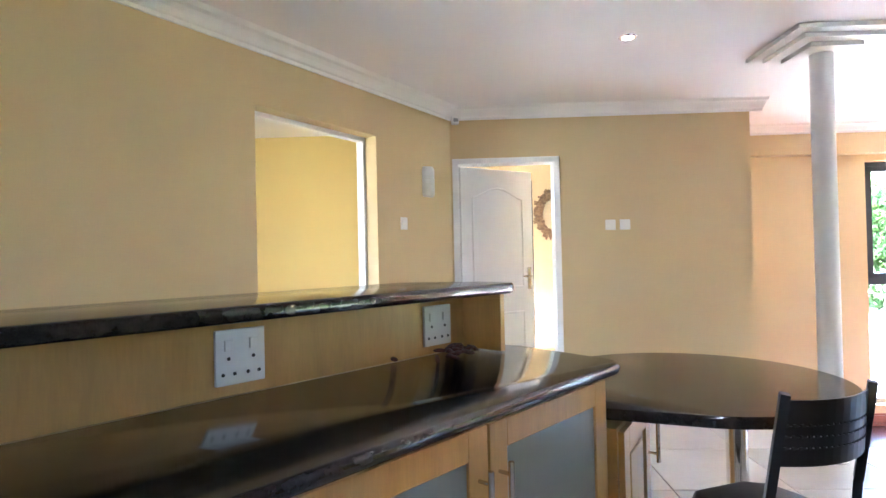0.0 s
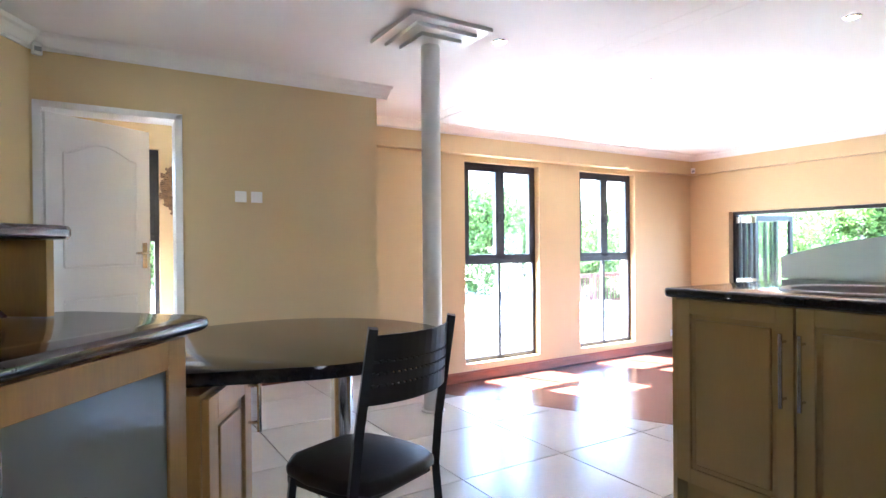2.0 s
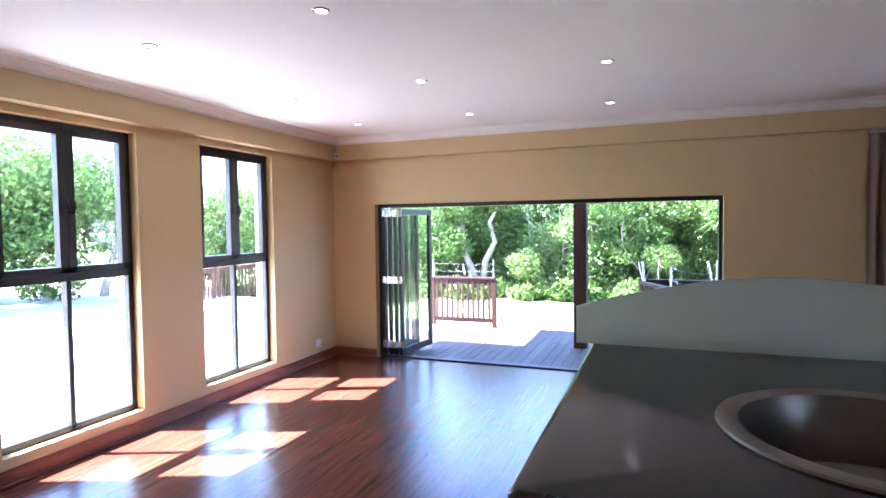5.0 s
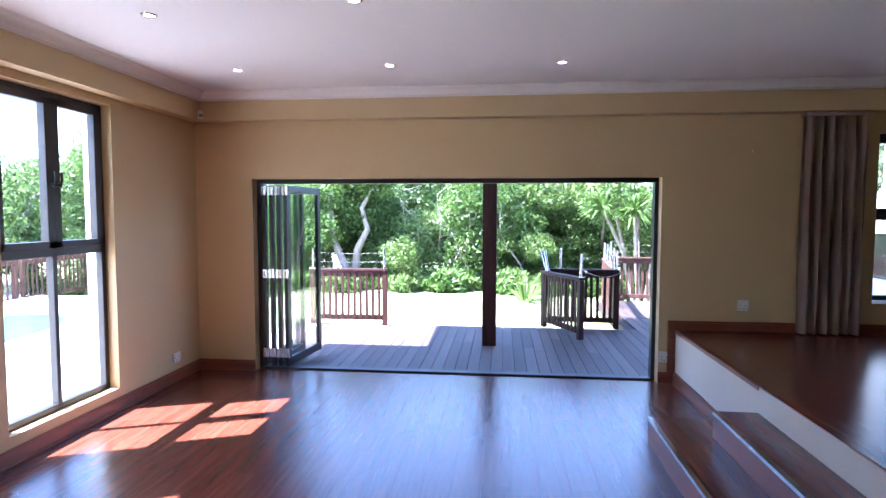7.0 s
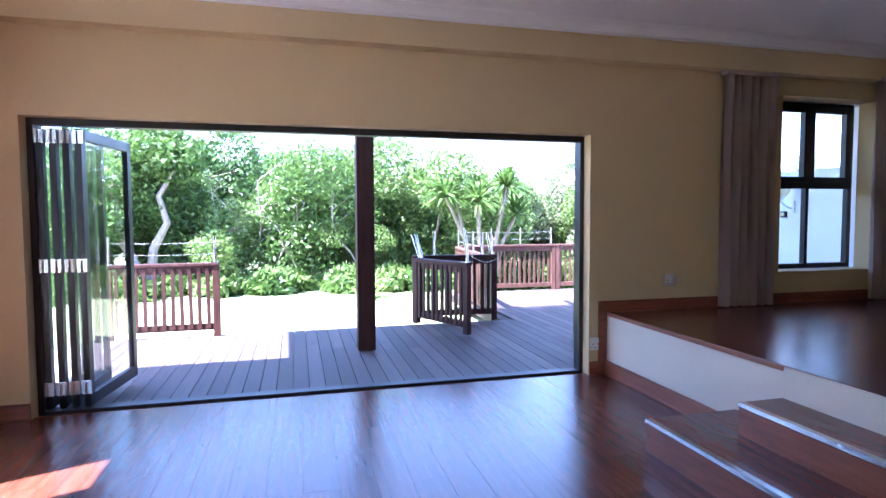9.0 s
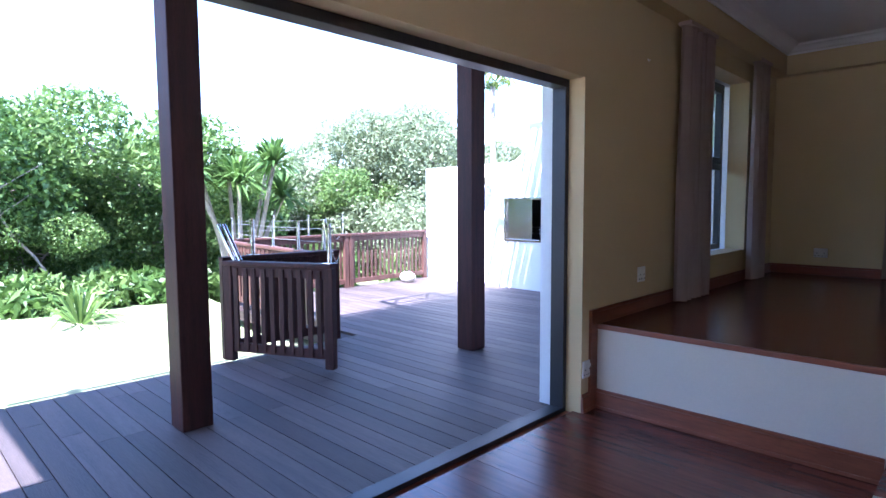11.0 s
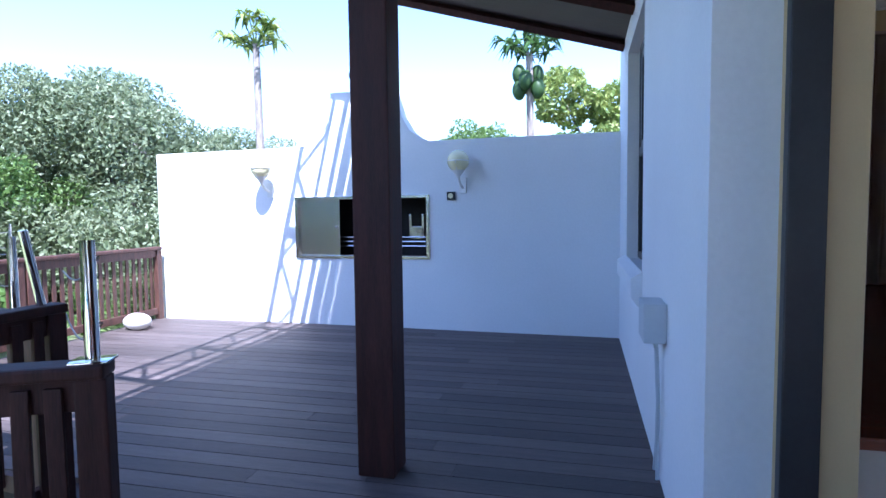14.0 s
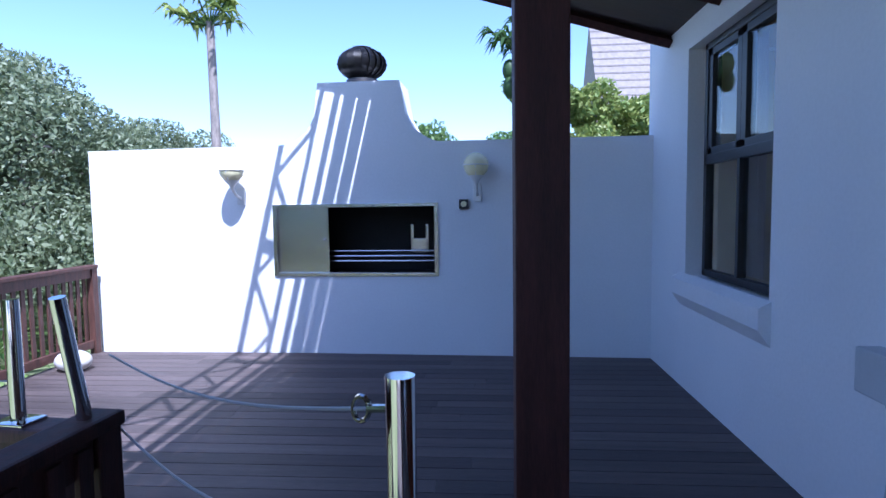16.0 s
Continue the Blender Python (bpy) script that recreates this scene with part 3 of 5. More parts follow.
ch = thing("dining_chair", pose(1.90, 1.505, K, 0, 0, 22) @ Matrix.Diagonal((0.91, 0.93, 1, 1)), "black metal kitchen chair with perforated back and vinyl seat", "chair")
bm = B()
cush = [(-0.15, -0.03), (-0.08, -0.05), (0.08, -0.05), (0.15, -0.03), (0.19, 0.05), (0.2, 0.18), (0.18, 0.29), (0.11, 0.345), (-0.11, 0.345), (-0.18, 0.29), (-0.2, 0.18), (-0.19, 0.05)]
extrude(bm, cush, 0.446, 0.486)
bmesh.ops.bevel(bm, geom=[e for e in bm.edges], offset=0.018, segments=3, affect="EDGES", profile=0.5)
part("seat", bm, VINYL, ch, "black vinyl seat pad", True)
for s in (-1, 1):
    bm = B()
    tube(bm, [(s * 0.185, -0.05, 0.0), (s * 0.19, -0.0, 0.44), (s * 0.185, -0.02, 0.60), (s * 0.18, -0.075, 0.885)], 0.0175, 4)
    part("back_leg", bm, BLACKM, ch)
    bm = B()
    tube(bm, [(s * 0.185, 0.33, 0.0), (s * 0.165, 0.27, 0.445)], 0.015, 4)
    part("front_leg", bm, BLACKM, ch)
    bm = B()
    tube(bm, [(s * 0.187, -0.03, 0.20), (s * 0.182, 0.31, 0.18)], 0.012, 4)
    part("stretcher", bm, BLACKM, ch)
bm = B()
box(bm, -0.165, 0.165, 0.0, 0.30, 0.42, 0.447, 0.005)
part("seat_frame", bm, BLACKM, ch)
# back panel of strips and ribs that leave rows of slots
rows = [(0.69, 0.7365), (0.7405, 0.7665), (0.7705, 0.7965), (0.8005, 0.865)]


def back_y(x, z):
    return -0.045 - 0.1 * (z - 0.68) - 0.05 * (1 - (x / 0.18) ** 2)


for z0, z1 in rows:
    bm = B()
    grid = [[bm.verts.new((x, back_y(x, z) + d, z)) for d, z in ((0, z0), (0, z1), (0.006, z1), (0.006, z0))] for x in [-0.18 + 0.03 * k for k in range(13)]]
    for p, q in zip(grid, grid[1:]):
        for k in range(4):
            bm.faces.new((p[k], q[k], q[(k + 1) % 4], p[(k + 1) % 4]))
    bm.faces.new(grid[0])
    bm.faces.new(grid[-1][::-1])
    bmesh.ops.recalc_face_normals(bm, faces=bm.faces)
    part("back_strip", bm, BLACKM, ch)
for z in (0.7385, 0.7685, 0.7985):
    for k in range(19):
        x = -0.18 + 0.02 * k
        wd = 0.006 if 3 < k < 18 else 0.011
        bm = B()
        box(bm, x - wd, x + wd, back_y(x, z), back_y(x, z) + 0.006, z - 0.004, z + 0.004)
        part("back_rib", bm, BLACKM, ch)

# island with sink
IX0, IX1, IY0, IY1 = 3.245, 4.34, -0.75, 1.675
t = thing("island_worktop", pose(0, 0, 0), "polished black granite island worktop around a round sink", "worktop")
bm = B()
SC, SR = (3.66, 1.11), 0.235
slab(bm, [(IX0, IY0), (IX1, IY0), (IX1, IY1), (IX0 + 0.02, IY1), (IX0, IY1 - 0.02)], 1.412, 1.45)
isl = part("slab", bm, GRANITE, t, smooth=True)
cut = B()
cyl(cut, (SC[0], SC[1], 1.3), (SC[0], SC[1], 1.6), SR, 40)
cme = bpy.data.meshes.new("cutter")
cut.to_mesh(cme)
cut.free()
cob = bpy.data.objects.new("cutter", cme)
scene.collection.objects.link(cob)
md = isl.modifiers.new("hole", "BOOLEAN")
md.object, md.solver = cob, "EXACT"
dg = bpy.context.evaluated_depsgraph_get()
cutme = bpy.data.meshes.new_from_object(isl.evaluated_get(dg))
isl.modifiers.clear()
isl.data = cutme
if not cutme.materials:
    cutme.materials.append(GRANITE)
bpy.data.objects.remove(cob)
for k in range(5):
    y0 = 1.62 - 0.47 * (k + 1)
    t = thing("island_cabinet", pose(IX0 + 0.04, y0 + 0.47, K, 0, 0, -90), "cream wood-grain base cabinet with raised panel door", "cabinet", "island cabinets")
    bm = B()
    for q in ((0, 0.016, 0, 1.0), (0.454, 0.47, 0, 1.0), (0.016, 0.454, 0.984, 1.0)):
        box(bm, q[0], q[1], q[2], q[3], 0.1, 0.71)
    box(bm, 0.016, 0.454, 0, 0.984, 0.1, 0.116)
    box(bm, 0, 0.47, 0.05, 0.07, 0, 0.1)
    part("body", bm, CREAM, t)
    bm = B()
    door_frame_panel(bm, 0.462, 0.75, 0.06)
    d = part("door", bm, CREAM, t)
    d.location = (0.004, -0.002, 0.108)
    bm = B()
    box(bm, 0.06, 0.402, -0.008, 0, 0.06, 0.69)
    box(bm, 0.08, 0.382, -0.017, -0.008, 0.08, 0.67, 0.008)
    part("raised_panel", bm, CREAM, d)
    bar_handle(d, 0.435 if k % 2 == 0 else 0.028, 0.40, 0.66)
t = thing("island_end_panel", pose(0, 0, 0), "cream wood-grain panel closing the island", "panel")
bm = B()
box(bm, IX0 + 0.03, IX1 - 0.03, 1.625, 1.645, K, 1.412)
part("side", bm, CREAM, t)
bm = B()
box(bm, IX1 - 0.05, IX1 - 0.03, IY0 + 0.03, 1.625, K, 1.412)
part("back", bm, CREAM, t)
t = thing("round_sink", pose(SC[0], SC[1], 1.45), "round stainless steel prep sink set in granite", "sink")
bm = B()
lathe(bm, [(0.268, 0.001), (0.266, 0.006), (0.245, 0.010), (0.228, 0.004), (0.215, -0.03), (0.205, -0.13), (0.16, -0.165), (0.03, -0.17), (0.0, -0.17)], 48)
part("bowl", bm, SINKS, t, smooth=True)
bm = B()
lathe(bm, [(0.035, -0.168), (0.033, -0.162), (0.012, -0.166), (0.0, -0.166)], 20)
part("drain", bm, CHROME, t, smooth=True)
t = thing("mixer_tap", pose(3.86, 0.92, 1.45), "tall chrome pillar mixer tap with pin lever", "tap")
bm = B()
lathe(bm, [(0.0, 0), (0.034, 0), (0.034, 0.006), (0.026, 0.01), (0.026, 0.40), (0.0, 0.40)], 24)
part("pillar", bm, CHROME, t, smooth=True)
bm = B()
lathe(bm, [(0.0, 0.404), (0.029, 0.404), (0.029, 0.44), (0.026, 0.444), (0, 0.444)], 24)
part("cap", bm, CHROME, t, smooth=True)
bm = B()
cyl(bm, (-0.005, 0.01, 0.34), (-0.11, 0.11, 0.255), 0.019, 18)
part("spout", bm, CHROME, t, smooth=True)
bm = B()
cyl(bm, (-0.02, 0.02, 0.426), (-0.075, 0.085, 0.43), 0.006, 10)
part("lever", bm, CHROME, t, smooth=True)
t = thing("glass_upstand", pose(4.28, 0.57, 1.45), "frosted white glass upstand with arched top", "glass panel")
bm = B()
n = 24
top = [(1.15 * k / n, 0.115 + 0.10 * math.sin(math.pi * k / n)) for k in range(n + 1)]
a = [bm.verts.new((0, y, z)) for y, z in [(0, 0)] + top + [(1.15, 0)]]
b = [bm.verts.new((0.012, y, z)) for y, z in [(0, 0)] + top + [(1.15, 0)]]
bm.faces.new(a)
bm.faces.new(b[::-1])
for k in range(len(a)):
    j = (k + 1) % len(a)
    bm.faces.new((a[j], a[k], b[k], b[j]))
part("glass_sheet", bm, UPSTAND, t)


def socket(m, w, h, label, rocker=2, group="", holes=False):
    t = thing("wall_socket" if holes else "light_switch", m, label, "socket" if holes else "switch", group)
    bm = B()
    box(bm, -w / 2, w / 2, -0.012, 0, -h / 2, h / 2, 0.004)
    part("face_plate", bm, PLASTIC, t)
    for k in range(rocker):
        x = (k - (rocker - 1) / 2) * w * 0.5
        bm = B()
        box(bm, x - 0.012, x + 0.012, -0.018, -0.012, h * 0.12, h * 0.32, 0.002)
        part("rocker", bm, PLASTIC, t)
        if holes:
            # no holes are cut: dark discs on the plate paint their inner shade
            for dx, dz in ((0, -0.02), (-0.016, -0.3), (0.016, -0.3)):
                bm = B()
                cyl(bm, (x + dx, -0.0115, dz * h), (x + dx, -0.0135, dz * h), 0.005, 8)
                part("pin_hole_shade", bm, HOLE_SHADE, t)
    return t


for s in (-0.35, 0.42):
    socket(CU @ pose(s, 0.62, 1.552), 0.14, 0.145, "white double socket outlet on the maple upstand", 2, "upstand sockets", True)
socket(pose(2.18, 4.67, 2.03), 0.085, 0.085, "white single light switch on the tan wall", 1, "door switches")
socket(pose(2.30, 4.67, 2.03), 0.085, 0.085, "white single light switch on the tan wall", 1, "door switches")
socket(pose(9.0, YN, 0.24), 0.13, 0.1, "white socket outlet above the skirting", 2, "low sockets", True)
socket(pose(XE, 0.02, 0.82, 0, 0, -90), 0.11, 0.11, "white socket outlet on the tan wall", 2, "low sockets", True)
socket(pose(XE, 0.78, 0.27, 0, 0, -90), 0.1, 0.11, "white socket outlet beside the door opening", 2, "low sockets", True)
socket(pose(8.97, -3.3, 0.79, 0, 0, 180), 0.13, 0.1, "white socket outlet under the curtain", 2, "low sockets", True)
socket(LWM @ pose(2.71, 0, 2.05), 0.075, 0.09, "small white keypad on the angled wall", 1)
t = thing("alarm_siren", LWM @ pose(3.03, 0, 2.27), "white moulded wall light cover", "wall light")
bm = B()
lathe(bm, [(0.0, 0.0), (0.052, 0.0), (0.062, 0.02), (0.062, 0.21), (0.05, 0.235), (0, 0.235)], 20)
for v in bm.verts:
    v.co.y = min(v.co.y, 0)
part("cover", bm, PLASTIC, t, smooth=True)
for m, lab in ((pose(XE - 0.14, YN - 0.14, 2.75, 0, 0, -45), "small white motion sensor in the corner"), (pose(0.90, 4.66, 2.90, 0, 0, 20), "small white motion sensor under the cornice")):
    t = thing("motion_sensor", m, lab, "sensor", "motion sensors")
    bm = B()
    box(bm, -0.03, 0.03, -0.04, 0, 0, 0.09, 0.01)
    part("housing", bm, PLASTIC, t)
    bm = B()
    box(bm, -0.02, 0.02, -0.046, -0.04, 0.02, 0.05, 0.002)
    part("lens", bm, GREYP, t)
t = thing("dried_pods", CU @ pose(0.42, 0.52, 1.451), "small heap of dark red dried pods on granite", "decoration")
rg = random.Random(4)
for k in range(34):
    bm = B()
    r = abs(rg.gauss(0, 0.05))
    a = rg.uniform(0, 6.28)
    ball(bm, (0, 0, 0), 0.013, 1.9, 0.7, 0.6, 7, 5)
    o = part("pod", bm, RUBY, t)
    o.location, o.rotation_euler = (1.5 * r * math.cos(a), r * math.sin(a), 0.009 + max(0, 0.028 - 0.3 * r) * rg.random()), (0, rg.uniform(-0.5, 0.5), a * 3)

# column with stepped capital
t = thing("round_column", pose(3.10, 3.33, K), "slim round white column with stepped plaster capital", "column")
bm = B()
lathe(bm, [(0.0, 0.0), (0.062, 0.0), (0.062, CEIL - K), (0, CEIL - K)], 32)
part("shaft", bm, TRIM, t, smooth=True)
bm = B()
lathe(bm, [(0.062, 0.001), (0.078, 0.001), (0.078, 0.010), (0.062, 0.016)], 32)
part("base_ring", bm, TRIM, t, smooth=True)
for k in range(3):
    bm = B()
    r = 0.15 + 0.072 * (k)
    z = CEIL - K - 0.027 * (3 - k)
    box(bm, -r, r, -r, r, z, z + 0.027 if k == 2 else z + 0.026, 0.004)
    part("capital_step", bm, TRIM, t)

# ceiling downlights
dl = None
for x, y in ((1.92, 3.15), (3.57, 3.20), (5.25, 3.25), (5.33, 4.62), (7.02, 4.74), (8.43, 4.82), (6.90, 3.35), (8.40, 3.43), (5.19, 1.76), (6.92, 1.86), (8.43, 1.96)):
    if dl is None:
        dl = thing("ceiling_downlight", pose(x, y, CEIL), "small round recessed downlight with white rim", "ceiling light", "ceiling downlights")
        bm = B()
        lathe(bm, [(0.034, -0.001), (0.034, -0.006), (0.046, -0.008), (0.052, -0.001)], 24)
        part("rim", bm, STEEL, dl, smooth=True)
        bm = B()
        lathe(bm, [(0.0, -0.004), (0.034, -0.004), (0.034, -0.001), (0, -0.001)], 20)
        part("lens", bm, BULB, dl)
    else:
        copy_thing(dl, pose(x, y, CEIL))


# curtains
def curtain(m, w, h, folds, label):
    t = thing("curtain", m, label, "curtain", "living room curtains")
    bm = B()
    n, rowsz = folds * 10, 8
    g = random.Random(folds)
    ph = [g.uniform(-0.5, 0.5) for _ in range(folds + 1)]
    grid = []
    for j in range(rowsz + 1):
        z = h * j / rowsz
        grid.append([bm.verts.new((w * k / n + 0.008 * math.sin(3 * z + k), (0.035 + 0.012 * (1 - j / rowsz)) * math.sin(2 * math.pi * k / 10 + ph[k // 10] * (1 - j / rowsz)), z)) for k in range(n + 1)])
    for j in range(rowsz):
        for k in range(n):
            bm.faces.new((grid[j][k], grid[j][k + 1], grid[j + 1][k + 1], grid[j + 1][k]))
    bmesh.ops.solidify(bm, geom=bm.faces[:], thickness=0.003)
    part("cloth", bm, CURTAIN, t, smooth=True)
    bm = B()
    box(bm, 0, w, -0.05, 0.05, h, h + 0.03, 0.004)
    part("heading_tape", bm, CURTAIN, t)


curtain(pose(XE - 0.09, -0.45, K + 0.012, 0, 0, -90), 0.58, 2.13, 6, "pink-beige pleated curtain hanging to the floor beside the window")
curtain(pose(XE - 0.09, -2.25, K + 0.012, 0, 0, -90), 0.36, 2.17, 4, "pink-beige gathered curtain hanging to the floor")
curtain(pose(8.42, -3.2, K + 0.012, 0, 0, 180), 0.9, 2.17, 8, "pink-beige pleated curtain against the far wall")
curtain(pose(6.2, -3.2, K + 0.012, 0, 0, 180), 0.8, 2.17, 8, "pink-beige pleated curtain against the far wall")
for y, z in ((-0.02, 2.36),):
    t = thing("wall_hook", pose(XE, y, z, 0, 0, -90), "tiny white hook on the tan wall", "hook")
    bm = B()
    tube(bm, [(0, 0, 0.02), (0, -0.012, 0), (0, -0.02, 0.012)], 0.004, 6)
    part("hook", bm, PLASTIC, t)
t = thing("straw_wreath", pose(2.2, 7.19, 2.3), "round woven straw wreath on the bedroom wall", "wall decoration")
bm = B()
g = random.Random(8)
for k in range(90):
    a = 2 * math.pi * k / 90
    r0, r1 = 0.24 + g.uniform(-0.01, 0.01), 0.36 + g.uniform(-0.03, 0.02)
    cyl(bm, (r0 * math.cos(a), -0.02, r0 * math.sin(a)), (r1 * math.cos(a + 0.1), -0.035, r1 * math.sin(a + 0.1)), 0.014, 5)
part("straw", bm, STRAW, t)
bm = B()
cyl(bm, (0, -0.006, 0), (0, -0.012, 0), 0.245, 32)
part("mirror_glass", bm, CHROME, t)

# steps down to the living room
def step(name, pts, z, label):
    t = thing(name, pose(0, 0, 0), label, "step", "wooden steps")
    bm = B()
    extrude(bm, pts, -0.02, z - 0.03)
    part("riser", bm, SKIRT, t)
    bm = B()
    extrude(bm, pts, z - 0.03, z)
    part("tread", bm, PLANK, t)


def offset(pts, d):
    out = []
    for k, p in enumerate(pts):
        a, b = Vector(pts[max(0, k - 1)]), Vector(pts[min(len(pts) - 1, k + 1)])
        q = (b - a).normalized()
        out.append((p[0] - q.y * d, p[1] + q.x * d))
    return out


core = edge[1:6]
o1, o2 = offset(core, 0.30), offset(core, 0.62)
step("wooden_step", (core + o1[::-1]), 0.365, "red-brown wooden step along the raised kitchen floor")
step("wooden_step", (o1 + o2[::-1]), 0.183, "red-brown wooden step along the raised kitchen floor")
step("wooden_step", [(4.9, 0.674), (7.55, 0.674), (7.55, 0.97), (4.9, 0.97)], 0.365, "red-brown wooden step below the platform")
step("wooden_step", [(4.9, 0.972), (7.555, 0.972), (7.555, 0.674), (7.9, 0.674), (7.9, 1.32), (4.9, 1.32)], 0.183, "red-brown wooden step below the platform")
for name, x, y0, z in (("step_nosing", 7.9, 1.32, 0.183), ("step_nosing", 7.55, 0.97, 0.365)):
    t = thing(name, pose(0, 0, 0), "pale metal nosing strip along the step edge", "nosing", "step nosings")
    bm = B()
    box(bm, 4.9, x, y0, y0 + 0.006, z - 0.02, z + 0.003)
    box(bm, 4.9, x, y0 - 0.03, y0, z + 0.0005, z + 0.003)
    part("strip", bm, STEEL, t)


# ---- outside ----
DZ = -0.05
bm = B()
extrude(bm, [(-400, -400), (400, -400), (400, 400), (-400, 400)], -1.2, -0.62)
structure("ground", bm, GRASS, "patchy pale lawn reaching to the trees", "ground")
bm = B()
extrude(bm, [(9.7, 5.2), (12.6, 5.2), (12.6, 8.05), (15.5, 8.05), (15.5, 20), (-6, 20), (-6, 6.1), (9.7, 6.1)], -0.6, -0.16)
structure("pavement", bm, PAVE, "pale sunlit paving round the pool", "paving")
bm = B()
extrude(bm, [(12.5, 0.4), (19.2, -0.5), (18.8, 8.0), (12.5, 8.0)], -0.6, -0.34)
structure("ground_bank", bm, GRASS, "pale dry lawn beside the deck", "lawn")
bm = B()
pts = [(11.2 + 2.0 * math.cos(a), 11.0 + 1.25 * math.sin(a)) for a in [2 * math.pi * k / 28 for k in range(28)]]
extrude(bm, pts, -0.3, -0.15)
structure("water", bm, WATER, "turquoise swimming pool water", "pool")
wall("wall_garden_north", (2.0, 13.5), (7.2, 13.5), 0.25, -0.3, 0.75, [], PLASTER, "low white plastered garden wall")
for k in range(3):
    t = thing("garden_step", pose(7.0 + 0.36 * k, 9.3 + 0.02 * k, -0.16), "white plastered garden step beside the pool", "step", "garden steps")
    bm = B()
    box(bm, 0, 0.36 if k < 2 else 1.0, 0, 1.3, 0, 0.16 * (k + 1), 0.02)
    part("block", bm, PLASTER, t)

# verandah roof on posts
RX0, RX1, RY0, RY1 = XO, 12.55, -2.95, 5.2


def rz(x):
    return 2.68 + 0.29 * (x - XO)


t = thing("verandah_roof", pose(0, 0, 0), "dark timber verandah roof rising outwards", "roof")
bm = B()
vs = [bm.verts.new((x, y, rz(x) + d)) for d in (0.1, 0.16) for x, y in ((RX0, RY0), (RX1 - 0.45, RY0), (RX1 - 0.45, RY1 + 0.45), (RX0, RY1))]
for f in ((3, 2, 1, 0), (4, 5, 6, 7), (0, 1, 5, 4), (1, 2, 6, 5), (2, 3, 7, 6), (3, 0, 4, 7)):
    bm.faces.new([vs[i] for i in f])
part("boards", bm, ROOFW, t)
for x, hw in ((12.165, 0.060), (12.295, 0.058), (12.425, 0.060), (12.55, 0.030), (12.70, 0.022), (12.98, 0.026)):
    bm = B()
    box(bm, x - hw, x + hw, RY0, RY0 + 0.85, rz(x) + 0.1, rz(x) + 0.13, 0.004)
    box(bm, x - hw - 0.0055, x + hw + 0.0055, RY0 + 0.85, RY1 + 0.48 if x < 12.6 else 1.2, rz(x) + 0.1, rz(x) + 0.13, 0.004)
    part("slat", bm, ROOFW, t)
for k in range(9):
    y = RY0 + 0.05 + (RY1 - RY0 - 0.1) * k / 8
    bm = B()
    xr = RX1 + (0.42 if y < 1.2 else 0.1)
    tube(bm, [(RX0, y, rz(RX0) + 0.05), (xr, y, rz(xr) + 0.05)], 0.05, 4)
    part("rafter", bm, POSTW, t)
for k in range(13):
    y = RY0 + 0.05 + k * 0.31
    ya, yb = (y, y + 0.31) if k % 2 else (y + 0.31, y)
    bm = B()
    tube(bm, [(12.70, ya, rz(12.70) + 0.115), (12.98, yb, rz(12.98) + 0.115)], 0.022, 4)
    part("lattice_brace", bm, ROOFW, t)
bm = B()
box(bm, 11.12, 11.28, RY0 + 1.3, RY1 - 0.1, rz(11.2) - 0.15, rz(11.2) + 0.02, 0.006)
part("beam", bm, POSTW, t)
t = thing("house_eave", pose(0, 0, 0), "dark boarded eave of the house roof", "eave")
bm = B()
box(bm, XO, XO + 0.45, RY1, 6.6, 2.72, 2.8)
part("soffit", bm, ROOFW, t)
bm = B()
box(bm, -3.2, XO, -3.6, YN + 0.27, 3.3, 3.4)
structure("roof", bm, ROOFT, "flat covering over the house", "roof")
pst = thing("verandah_post", pose(11.20, 2.62, DZ), "dark stained square timber post standing on the deck", "post", "verandah posts")
bm = B()
box(bm, -0.095, 0.095, -0.095, 0.095, 0, rz(11.2) - 0.1, 0.008)
part("shaft", bm, POSTW, pst)
copy_thing(pst, pose(11.20, -0.05, DZ, 0, 0, 0))


